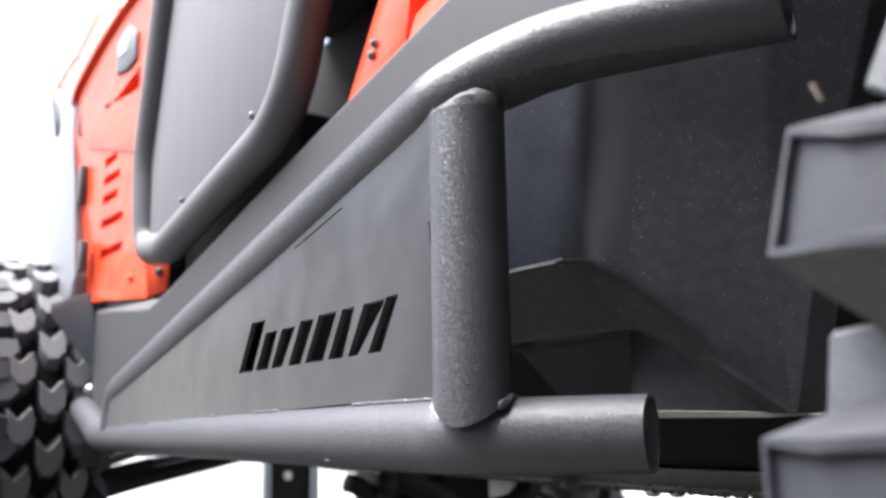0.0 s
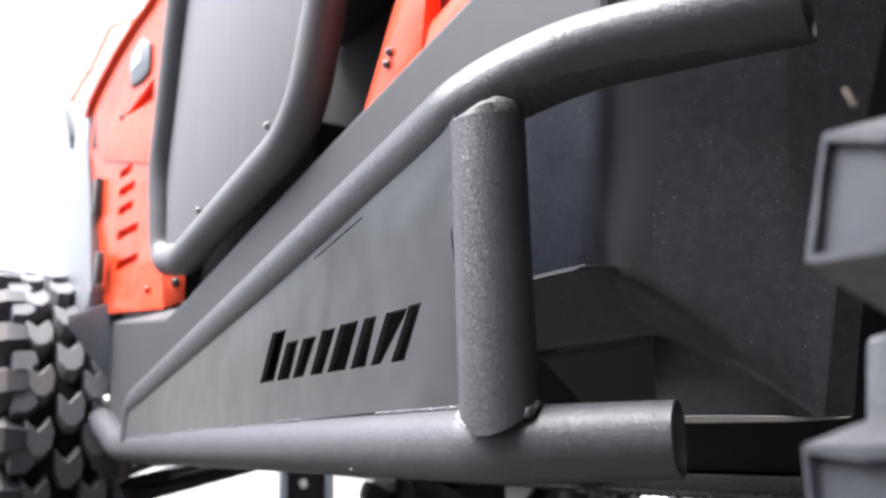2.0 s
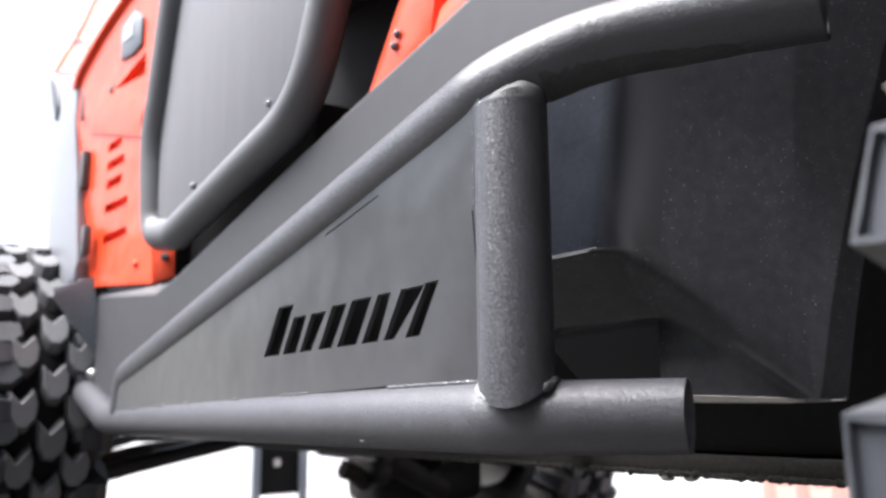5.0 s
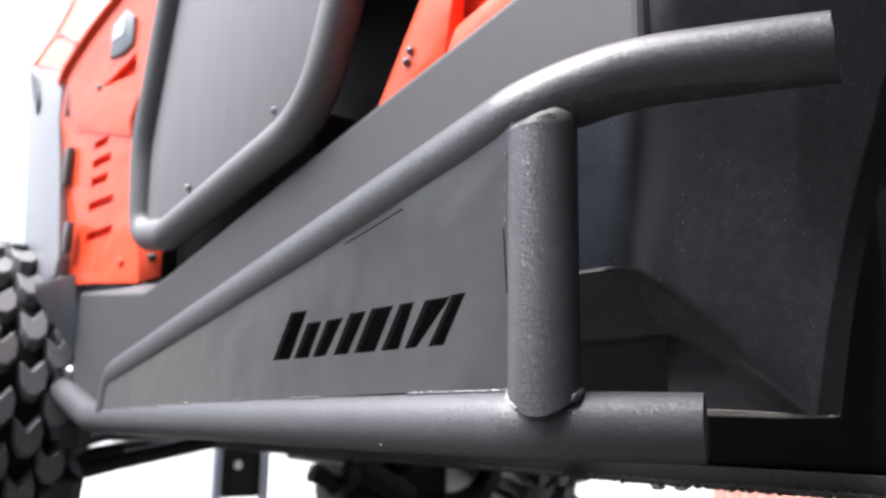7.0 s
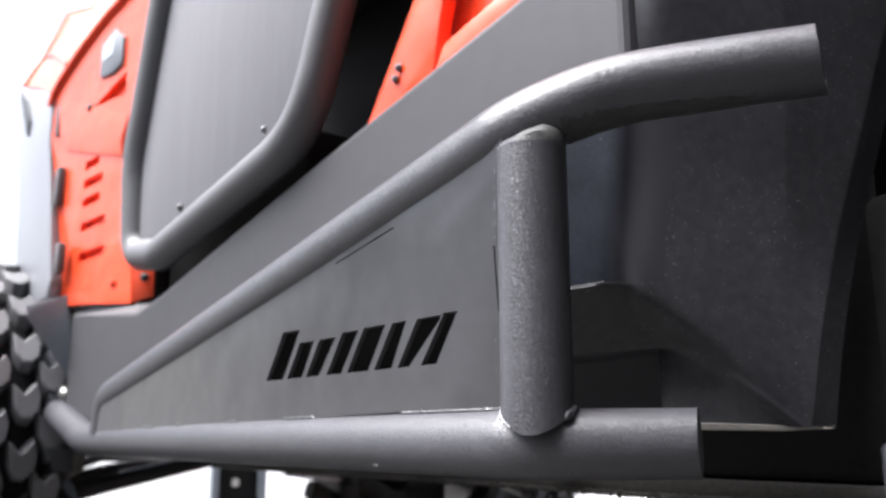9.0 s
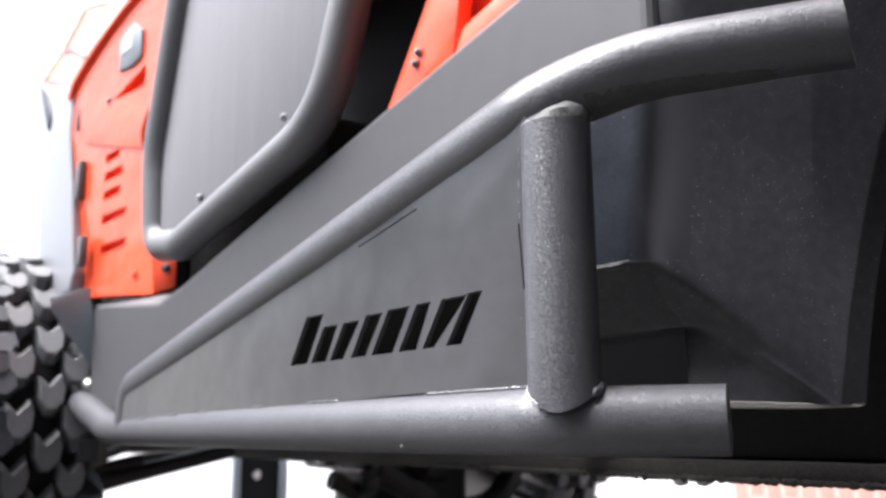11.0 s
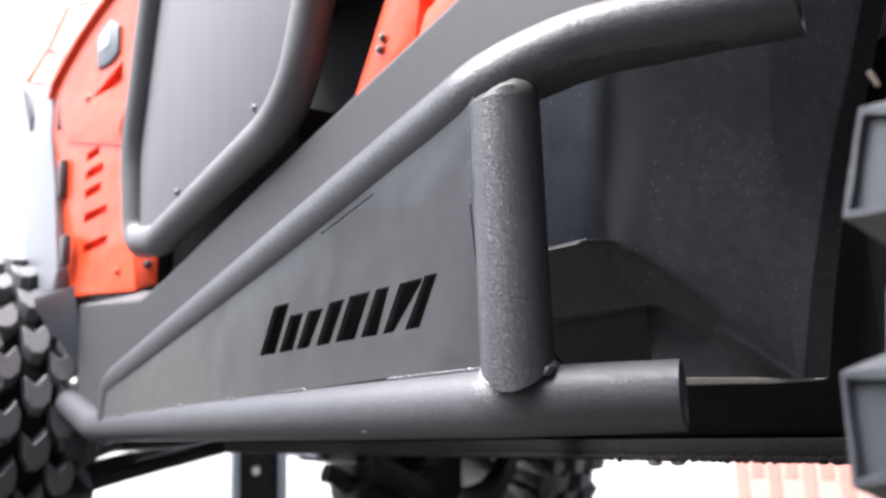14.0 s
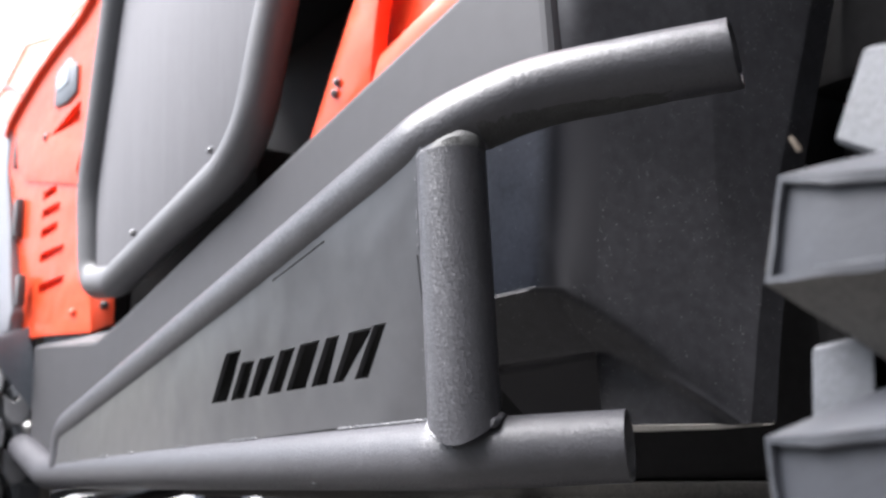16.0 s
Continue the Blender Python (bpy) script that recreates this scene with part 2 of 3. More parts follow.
def rounded(points, radii, steps=10):
    """A path with its corners filleted."""
    points = [Vector(p) for p in points]
    path = [points[0]]
    for n in range(1, len(points) - 1):
        p, a, b, r = points[n], points[n - 1] - points[n], points[n + 1] - points[n], radii[n - 1]
        half = a.angle(b) / 2
        reach = min(r / math.tan(half), 0.49 * a.length, 0.49 * b.length)
        s, e = p + a.normalized() * reach, p + b.normalized() * reach
        for k in range(steps + 1):
            u = k / steps
            path.append(s * (1 - u) ** 2 + p * 2 * u * (1 - u) + e * u * u)
    return path + [points[-1]]


def sweep(path, r, wall=0.0, sides=28, bm=None, squash=1.0, side=None):
    """A round tube along a path; with a wall it is hollow."""
    bm = bm or bmesh.new()
    path = [Vector(p) for p in path]
    rings, inner = [], []
    way = (path[1] - path[0]).normalized()
    up = Vector(side) if side else (Vector((0, 0, 1)) if abs(way.z) < 0.9 else Vector((1, 0, 0)))
    for n, p in enumerate(path):
        t = (path[min(n + 1, len(path) - 1)] - path[max(n - 1, 0)]).normalized()
        up = (up - t * up.dot(t)).normalized()
        out = t.cross(up)
        for store, rad in ((rings, r), (inner, r - wall)):
            if store is inner and not wall:
                continue
            store.append([bm.verts.new(p + rad * (math.cos(a) * out * squash + math.sin(a) * up)) for a in [2 * math.pi * k / sides for k in range(sides)]])
    for store in (rings, inner):
        for a, b in zip(store, store[1:]):
            for k in range(sides):
                bm.faces.new((a[k], a[(k + 1) % sides], b[(k + 1) % sides], b[k]))
    if wall:
        for a, b in ((rings[0], inner[0]), (rings[-1], inner[-1])):
            for k in range(sides):
                bm.faces.new((a[k], a[(k + 1) % sides], b[(k + 1) % sides], b[k]))
    else:
        bm.faces.new(rings[0])
        bm.faces.new(rings[-1])
    return bm


def cut_end(bm, end, way, lean):
    """Lean the open end of a tube: its side towards -y and +x is cut shorter."""
    end, way = Vector(end), Vector(way).normalized()
    side = Vector((way.y, -way.x, 0)).normalized()
    for v in bm.verts:
        if abs((v.co - end).dot(way)) < 0.0015 and (v.co - end).length < 0.03:
            v.co -= way * math.tan(radians(lean)) * (v.co - end).dot(side)
    return bm


def mouth(bm, r=0.0012):
    """Round the rims of an open tube."""
    rim = [e for e in bm.edges if len(e.link_faces) == 2 and e.calc_face_angle() > 1.0]
    bmesh.ops.bevel(bm, geom=rim, offset=r, segments=2, affect="EDGES", profile=0.5)
    return bm


def slab(outline, depth, bevel=0.0, holes=(), segments=2):
    """A sheet with holes: a flat outline of points, thickened by the vector depth."""
    bm = bmesh.new()
    edges = []
    for loop in (outline, *holes):
        vs = [bm.verts.new(p) for p in loop]
        edges += [bm.edges.new((vs[k], vs[(k + 1) % len(vs)])) for k in range(len(vs))]
    if holes:
        bmesh.ops.triangle_fill(bm, use_beauty=True, edges=edges)
    else:
        bm.faces.new(bm.verts)
    grown = bmesh.ops.extrude_face_region(bm, geom=bm.faces[:])
    bmesh.ops.translate(bm, verts=[v for v in grown["geom"] if isinstance(v, bmesh.types.BMVert)], vec=depth)
    bmesh.ops.recalc_face_normals(bm, faces=bm.faces)
    if bevel:
        sharp = [e for e in bm.edges if len(e.link_faces) == 2 and e.calc_face_angle() > 0.5]
        bmesh.ops.bevel(bm, geom=sharp, offset=bevel, segments=segments, affect="EDGES", profile=0.5)
    return bm


def box(lo, hi, bevel=0.0, segments=2):
    (x0, y0, z0), (x1, y1, z1) = lo, hi
    return slab([(x0, y0, z0), (x1, y0, z0), (x1, y1, z0), (x0, y1, z0)], (0, 0, z1 - z0), bevel, segments=segments)


def bolt(at, way, r=0.006, h=0.004, sides=12):
    """A domed bolt head with a washer."""
    bm = bmesh.new()
    way = Vector(way).normalized()
    turn = way.to_track_quat("Z", "Y").to_matrix()
    rings = []
    for rad, z in ((1.35, 0), (1.35, 0.25), (1.0, 0.25), (1.0, 0.8), (0.75, 1.15), (0.3, 1.3)):
        rings.append([bm.verts.new(Vector(at) + turn @ Vector((r * rad * math.cos(a), r * rad * math.sin(a), h * z))) for a in [2 * math.pi * k / sides for k in range(sides)]])
    for a, b in zip(rings, rings[1:]):
        for k in range(sides):
            bm.faces.new((a[k], a[(k + 1) % sides], b[(k + 1) % sides], b[k]))
    bm.faces.new(rings[-1])
    bm.faces.new(rings[0])
    return bm


def spline(points, steps=8):
    """A smooth path through the points."""
    p = [Vector(q) for q in points]
    p = [2 * p[0] - p[1]] + p + [2 * p[-1] - p[-2]]
    path = []
    for a, b, c, d in zip(p, p[1:], p[2:], p[3:]):
        for k in range(steps):
            u = k / steps
            path.append(0.5 * (2 * b + (c - a) * u + (2 * a - 5 * b + 4 * c - d) * u * u + (3 * b - a - 3 * c + d) * u ** 3))
    return path + [p[-2]]


def lathe_y(at, r, wide):
    """A short turned drum along y with rounded rims."""
    bm = bmesh.new()
    rings = [[bm.verts.new((at[0] + k * r * math.cos(a), at[1] + y * wide, at[2] + k * r * math.sin(a))) for a in [2 * math.pi * n / 16 for n in range(16)]] for k, y in ((0.5, -0.5), (0.85, -0.5), (1, -0.35), (1, 0.35), (0.85, 0.5), (0.5, 0.5))]
    for a, b in zip(rings, rings[1:]):
        for n in range(16):
            bm.faces.new((a[n], a[(n + 1) % 16], b[(n + 1) % 16], b[n]))
    bm.faces.new(rings[0])
    bm.faces.new(rings[-1])
    return bm


def bead(points, r=0.003, seed=1, ripple=0.004, lump=1.0):
    """A weld run: one uneven rippled bead along a line."""
    rng = random.Random(seed)
    path, length = [], 0
    for a, b in zip(points, points[1:]):
        a, b = Vector(a), Vector(b)
        count = max(2, int((b - a).length / 0.0011))
        path += [a.lerp(b, k / count) for k in range(count)]
    path.append(Vector(points[-1]))
    bm = bmesh.new()
    rings = []
    shift = rng.uniform(0, 100)
    for n, p in enumerate(path):
        t = (path[min(n + 1, len(path) - 1)] - path[max(n - 1, 0)]).normalized()
        up = Vector((0, -0.6, 0.8))
        up = (up - t * up.dot(t)).normalized()
        out = t.cross(up)
        end = min(1, (n + 0.6) / 3, (len(path) - n - 0.4) / 3)
        wave = 0.78 + 0.2 * abs(math.sin(math.pi * n * 0.0011 / ripple)) + 0.8 * lump * noise.noise((n * 0.17 + shift, seed, 0))
        ring = []
        for k in range(8):
            a = 2 * math.pi * k / 8
            rad = r * end * wave * (1 + 0.5 * lump * noise.noise((n * 0.3 + shift, k * 1.3, seed)))
            ring.append(bm.verts.new(p + rad * (math.cos(a) * out + math.sin(a) * up)))
        rings.append(ring)
    for a, b in zip(rings, rings[1:]):
        for k in range(8):
            bm.faces.new((a[k], a[(k + 1) % 8], b[(k + 1) % 8], b[k]))
    bm.faces.new(rings[0])
    bm.faces.new(rings[-1])
    return bm


# ---------------- ground and distance ----------------
bm = bmesh.new()
bmesh.ops.create_grid(bm, x_segments=60, y_segments=60, size=300, matrix=Matrix.Translation((0, 0, -0.004)))
ground = tagged(part("ground", bm, CONCRETE, None), "sunlit pale concrete yard under the vehicle", "ground", kind="structure")

tagged(part("pavement", box((-2.15, -6.0, -0.006), (2.39, 1.55, 0.0)), ASPHALT, None), "dark asphalt pad that the vehicle stands on", "pavement", kind="structure")

# ---------------- rock slider ----------------
R = 0.0245
LOW = 0.4045
slider = thing("rock_slider", (-0.4, 0.0, LOW - R), "black powder-coated steel rock slider bolted along an off-road vehicle", "rock slider")


def plate_y(x, z):
    u, v = min(1, max(0, (x + 0.88) / 0.88)), min(1, max(0, 1 - (z - 0.42) / 0.2))
    return -0.0215 + 0.015 * u * v + 0.002 * u


low_path = rounded([(-1.25, 0.02, 0.452), (-0.99, 0.0, LOW), (0.030, 0.0, LOW), (0.1115, 0.0835, LOW)], (0.25, 0.05))
part("lower_tube", mouth(cut_end(sweep(low_path, R, 0.0035, 40), low_path[-1], low_path[-1] - low_path[-2], 14)), POWDER, slider, "thick lower tube with an open end")
up_path = rounded([(-0.893, 0.0, LOW + 0.01), (-0.882, 0.0, 0.467), (-0.30, 0.0, 0.5775)], (0.045,), 12)[:-1]
up_path += spline([(-0.60, 0.0, 0.5205), (-0.30, 0.0, 0.5775), (-0.10, 0.0, 0.6155), (-0.02, 0.0, 0.6307), (0.020, 0.003, 0.6400), (0.055, 0.024, 0.6535), (0.090, 0.054, 0.6650), (0.140, 0.097, 0.671), (0.194, 0.143, 0.6752)], 10)
part("upper_tube", mouth(cut_end(sweep(up_path, 0.0262, 0.0035, 40), up_path[-1], up_path[-1] - up_path[-2], 17)), POWDER, slider, "sloping upper tube bent inward at its end")
POST = (0.038, 0.0)


def foot(x, y):
    """The height of the post's coped foot: a V that is lowest at its front."""
    a = math.degrees(math.atan2(y, x - POST[0])) % 360
    off = min(abs(a - 303), 360 - abs(a - 303))
    off = math.hypot(off, 16) - 16
    return LOW + max(0.006 + 0.017 * min(1, off / 70) ** 1.1, math.sqrt(max(0, R * R - y * y)) - 0.002 if off > 70 else 0)


RIM = LOW + 0.2140


def to_rail(p, reach):
    """The place on the upper tube, at that distance from its axis, that lies nearest to p."""
    best = min((a.lerp(b, u) for a, b in zip(up_path, up_path[1:]) for u in (0, 0.25, 0.5, 0.75)), key=lambda c: (c - p).length)
    return best + (p - best).normalized() * reach


bm = sweep([(POST[0], POST[1], LOW + z) for z in (0.0, 0.03, 0.06, 0.19, 0.2130, 0.2140, 0.22, 0.23, 0.24, 0.25, 0.26, 0.27, 0.28)], 0.0258, 0, 48)
for v in bm.verts:
    if v.co.z < LOW + 0.01:
        v.co.z = foot(v.co.x, v.co.y)
    v.co.x += 0.004 * (min(v.co.z, RIM) - LOW)
    if v.co.z > RIM + 0.001:
        # above its rim the weld runs up to the tube in a lumpy fillet
        u = (v.co.z - RIM - 0.004) / 0.062
        rim = Vector((v.co.x, v.co.y, RIM))
        a = math.degrees(math.atan2(rim.y, rim.x - POST[0])) % 360
        # only the front has a ledge; on the rear side the wall runs straight up into the tube
        ledge = 1 / (1 + math.exp((a - 306) / 10)) if a > 180 else 1 / (1 + math.exp((135 - a) / 10))
        wide = 1 - 0.06 * ledge
        inner = Vector((POST[0] + (rim.x - POST[0]) * wide, rim.y * wide, RIM + 0.0006 + 0.0065 * (1 - ledge)))
        v.co = inner.lerp(to_rail(rim + Vector((0, 0, 0.0065 * (1 - ledge))), 0.0245), u) + Vector((0, 0, 0.0015 * math.sin(math.pi * u)))
        v.co += (0.0014 - 0.0004 * ledge) * min(1, 4 * u) * noise.noise_vector(v.co * 150)


def rear_weld(f):
    c = f.calc_center_median()
    return c.z > RIM + 0.0008 and not 95 < math.degrees(math.atan2(c.y, c.x - POST[0])) % 360 < 283


head_weld = bm.copy()
bmesh.ops.delete(head_weld, geom=[f for f in head_weld.faces if not rear_weld(f)], context="FACES")
bmesh.ops.delete(bm, geom=[f for f in bm.faces if rear_weld(f)], context="FACES")
post = part("post", bm, POWDER, slider, "upright tube welded between the rails")
part("head_weld", head_weld, DUSTY_WELD, post, "rough dark weld under the upper tube")

outline = [(-0.89, 0.412), (0.027, 0.412), (0.027, 0.634), (-0.10, 0.611), (-0.3, 0.573), (-0.86, 0.466), (-0.884, 0.455)]
# slanted cut-outs: foot, width at the foot, height, width at the top
bars = [(-0.350, 0.036, 0.047, 0.034), (-0.306, 0.029, 0.034, 0.027), (-0.269, 0.024, 0.034, 0.029), (-0.231, 0.025, 0.037, 0.027),
        (-0.196, 0.034, 0.038, 0.033), (-0.153, 0.026, 0.038, 0.020), (-0.118, 0.016, 0.038, 0.034), (-0.086, 0.020, 0.039, 0.019)]
holes = []
for x, wide, tall, top in bars:
    z, lean = 0.4665, 0.80 * tall
    holes.append([(x, z), (x + wide, z), (x + lean + top, z + tall), (x + lean, z + tall)])
holes.append([(-0.209, 0.5683), (-0.114, 0.5853), (-0.114, 0.5867), (-0.209, 0.5697)])
holes.append([(-0.250, 0.4262), (-0.118, 0.4285), (-0.118, 0.4298), (-0.250, 0.4275)])
holes.append([(0.0104, 0.500), (0.0122, 0.500), (0.0119, 0.549), (0.0104, 0.549)])
bm = slab([(x, 0, z) for x, z in outline], (0, 0.005, 0), 0, [[(x, 0, z) for x, z in h] for h in holes])
for v in bm.verts:
    v.co.y += plate_y(v.co.x, v.co.z)
part("gusset_plate", bm, PLATE, slider, "satin black side plate with slanted cut-outs")


def on_low(x):
    y = plate_y(x, 0.42)
    return (x, y - 0.0005, LOW + math.sqrt(max(0, R * R - y * y)) + 0.0005)


for n, (a, b) in enumerate([(-0.115, -0.04), (-0.045, 0.012), (-0.315, -0.255), (-0.44, -0.415), (-0.585, -0.565), (-0.69, -0.655), (-0.80, -0.775)]):
    part("weld_bead", bead([on_low(a + (b - a) * k / 6) for k in range(7)], 0.0022 if n < 2 else 0.0016, n, 0.004, 0.4), PLATE, slider, "rough painted weld")
for n, (a, b) in enumerate([(0.552, 0.558), (0.563, 0.567), (0.574, 0.583), (0.590, 0.594), (0.601, 0.606), (0.440, 0.444), (0.456, 0.463), (0.478, 0.481)]):
    y = plate_y(0.011, a)
    x = 0.0213 - 1.33 * (y + 0.0206)
    part("weld_bead", bead([(x, y - 0.0002, a), (x, y - 0.0002, b)], 0.0005, 30 + n), CHIP, slider, "pale chip in the weld")


def saddle(k):
    """A place on the post's foot, on top of the lower tube."""
    a = math.pi * k / 12
    x, y = POST[0] + 0.0262 * math.cos(a), POST[1] + 0.0262 * math.sin(a)
    return (x, y, foot(x, y) + 0.001)


part("weld_bead", bead([saddle(k) for k in (13, 14, 15, 16, 17, 18)], 0.0012, 21, 0.004, 1.5), CHIP, slider, "pale chipped weld")
part("weld_bead", bead([saddle(k) for k in (24, 25, 26, 27, 28, 29, 30)], 0.0030, 25, 0.006, 0.9), POWDER, slider, "lumpy weld")


def head(k, reach, z):
    """A place round the post's head."""
    a = math.pi * k / 12
    return (POST[0] + 0.0009 + reach * math.cos(a), POST[1] + reach * math.sin(a), z)


bm = bmesh.new()
along = [p for p in up_path if 0.046 < p.x < 0.165]
rows = []
for n, p in enumerate(along):
    way = (along[min(n + 1, len(along) - 1)] - along[max(n - 1, 0)]).normalized()
    front = way.cross(Vector((0, 0, 1))).normalized()
    down = front.cross(way).normalized() * -1
    if down.z > 0:
        down.negate()
    share = n / (len(along) - 1)
    row = []
    for k in range(15):
        v = k / 14
        a = math.radians(-35 + (94 - 34 * share) * v)
        rough = noise.noise(p * 130 + Vector((0, 0, 9 * v))) + 0.6 * noise.noise(p * 420 + Vector((0, 0, 30 * v)))
        lift = 0.0013 * math.sin(math.pi * v) ** 0.5 * min(1, 6 * (1 - share)) + 0.0007 * rough - 0.0004
        row.append(bm.verts.new(p + (front * math.sin(a) + down * math.cos(a)) * (0.0262 + lift)))
    rows.append(row)
for a, b in zip(rows, rows[1:]):
    for k in range(14):
        bm.faces.new((a[k], a[k + 1], b[k + 1], b[k]))
bmesh.ops.recalc_face_normals(bm, faces=bm.faces)
part("weld_band", bm, DUSTY_WELD, slider, "rough dull weld along the underside")
part("weld_bead", bead([head(k, 0.0252, RIM + 0.0003 * math.sin(3 * k)) for k in (15.4, 16.0, 16.7, 17.4, 18.1)], 0.0010, 22, 0.006, 0.3), CHIP, slider, "pale worn rim of the post")
part("scuff", bead([(-0.139, -0.0190, 0.3873), (-0.132, -0.0188, 0.3862)], 0.0004, 41), CHIP, slider, "pale scuff")
for x in (-0.7, -0.25):
    part("mount_arm", sweep([(x, 0.0, LOW), (x, 0.32, LOW)], 0.018, 0, 16), BLACK_STEEL, slider)

# ---------------- off-road vehicle ----------------
utv = thing("utility_vehicle", (-0.45, 0.66, 0.0), "orange-red side-by-side off-road vehicle with black plastic trim", "off-road vehicle")


def side_y(x, add=0.0):
    return 0.115 + 0.07 * x + add


def on_side(pairs, add=0.0):
    return [(x, side_y(x, add), z) for x, z in pairs]


# sill and rear lower panel
sill = [(-1.245, 0.43), (-0.93, 0.435), (-0.80, 0.535), (-0.30, 0.590), (-0.09, 0.63), (-0.09, 0.695), (0.040, 0.715), (0.040, 0.8635), (-0.118, 0.824), (-0.5, 0.727), (-0.86, 0.630), (-0.945, 0.612), (-1.245, 0.640)]
part("sill_panel", slab(on_side(sill), (0, 0.05, 0), 0.010, segments=3), PLASTIC, utv, "charcoal moulded sill panel", 8)

bm = bmesh.new()
NA, NB, NZ = 50, 120, 210


def logistic(v, width):
    return 1 / (1 + math.exp(max(-60, min(60, -v / width))))


grid = []
for i in range(NA + NB + 1):
    column = []
    for j in range(NZ + 1):
        z = 0.416 + 0.424 * j / NZ
        # the corner between the pocket and the flank leans with height and steps in under the ledge
        corner = 0.11 * (z - 0.532) - 0.0210 if z > 0.532 else (0.0155 - 0.038 * max(0, (z - 0.484) / 0.048))
        last = 0.166 + 0.26 * (z - 0.416)
        q = corner - 0.16 * (1 - i / NA) ** 1.4 if i <= NA else corner + (last - corner) * (i - NA) / NB
        crease = last - 0.0245
        d = q - corner
        reach = 0.010 + 0.034 * logistic(0.518 - z, 0.006)
        soft = max(0, d) if abs(d) > reach else (d + reach) ** 2 / (4 * reach)
        x = 0.029 + 0.528 * corner + (d - soft) * 0.9975 + soft * 0.528
        y = 0.121 + 0.849 * corner + (d - soft) * 0.07 + soft * 0.849
        turn = logistic(d, 0.006)
        nx, ny = -0.07 - 0.779 * turn, 0.9975 - 0.47 * turn
        brow = 0.4815 - 0.03 * max(0, -d)
        o = (0.012 + 1.2 * max(0, brow - z)) * logistic(brow - z, 0.0003) * (1 - logistic(d, 0.0010))
        ridge = 0.4965 - 0.745 * (q - 0.030) + 2.5 * max(0, 0.004 - q)
        # the ledge slopes back under the pocket and runs out in a triangle below the ridge
        aft = logistic(d, 0.0010)
        out = min(1, max(0, (q - 0.0155) / 0.10))
        fade = (1 - out * out * (3 - 2 * out)) * (1 - aft + aft * min(1, max(0, (z - 0.385) / 0.0965)))
        o += 0.72 * max(0, 0.530 - max(z, 0.4815)) * logistic(ridge - z, 0.004) * fade
        o -= 0.002 * math.exp(-((d - 0.034) / 0.022) ** 2) * math.exp(-((z - 0.575) / 0.06) ** 2)
        o -= 0.006 * logistic(z - ridge, 0.009) * logistic(d - 0.014 + 0.03 * logistic(0.522 - z, 0.004), 0.006)
        over = max(0, z - max(0.416, 0.4965 - 0.745 * (q - 0.030)))
        o += (0.18 * over - 0.85 * over ** 2 if over < 0.2 else 0.002 - 0.16 * (over - 0.2)) * logistic(d - 0.010, 0.006)
        o -= 0.0024 * math.exp(-((z - ridge + 0.004) / 0.0036) ** 2) * min(1, max(0, q + 0.005) / 0.08)
        o += 0.30 * max(0, q - crease)
        column.append(bm.verts.new((x + nx * o, y + ny * o, z)))
    grid.append(column)
for a, b in zip(grid, grid[1:]):
    for j in range(NZ):
        bm.faces.new((a[j], b[j], b[j + 1], a[j + 1]))


def sheet(keep):
    """The faces of the moulded sheet whose column and row are kept, as a mesh of their own."""
    piece = bm.copy()
    piece.faces.ensure_lookup_table()
    bmesh.ops.delete(piece, geom=[f for k, f in enumerate(piece.faces) if not keep(k // NZ, k % NZ)], context="FACES")
    return piece


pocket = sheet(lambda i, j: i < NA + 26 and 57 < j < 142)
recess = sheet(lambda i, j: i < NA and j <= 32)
flank = sheet(lambda i, j: i >= NA + 26 if 57 < j < 142 else i >= NA or 32 < j < 100)
bm.free()
rear = part("rear_side_panel", flank, DARK_PLASTIC, utv, "dusty black moulded panel ahead of the rear wheel", 60)
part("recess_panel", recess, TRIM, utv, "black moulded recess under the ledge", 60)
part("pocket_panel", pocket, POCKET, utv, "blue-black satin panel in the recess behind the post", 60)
part("pocket_ledge", sweep([(-0.045, 0.0968, 0.5325), (0.0165, 0.1010, 0.5325)], 0.0007, 0, 8), PLASTIC, rear, "worn edge of the ledge")
lip = [(0.020, 0.4200), (0.060, 0.4192), (0.130, 0.4168), (0.164, 0.4152), (0.158, 0.4140), (0.120, 0.4128), (0.070, 0.4136), (0.020, 0.4145)]
part("panel_lip", slab([(0.029 + 0.528 * q + 0.0012, 0.121 + 0.849 * q - 0.0008, z) for q, z in lip], (-0.010, 0.006, 0), 0.0006, segments=1), LIP, rear, "pale worn bottom lip")

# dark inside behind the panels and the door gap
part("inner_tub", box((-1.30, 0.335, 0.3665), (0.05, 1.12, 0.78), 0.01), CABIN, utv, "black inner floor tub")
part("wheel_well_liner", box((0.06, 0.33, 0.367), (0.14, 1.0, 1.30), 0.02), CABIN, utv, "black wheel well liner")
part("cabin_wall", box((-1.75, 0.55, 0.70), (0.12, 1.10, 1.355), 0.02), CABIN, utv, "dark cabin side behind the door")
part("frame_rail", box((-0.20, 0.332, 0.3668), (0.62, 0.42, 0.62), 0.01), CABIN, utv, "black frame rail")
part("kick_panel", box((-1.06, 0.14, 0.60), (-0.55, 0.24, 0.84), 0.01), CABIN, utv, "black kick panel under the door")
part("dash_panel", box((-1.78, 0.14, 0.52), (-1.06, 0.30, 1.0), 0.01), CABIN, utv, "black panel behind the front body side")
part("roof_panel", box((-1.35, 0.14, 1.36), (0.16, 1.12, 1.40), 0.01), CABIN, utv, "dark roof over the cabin")
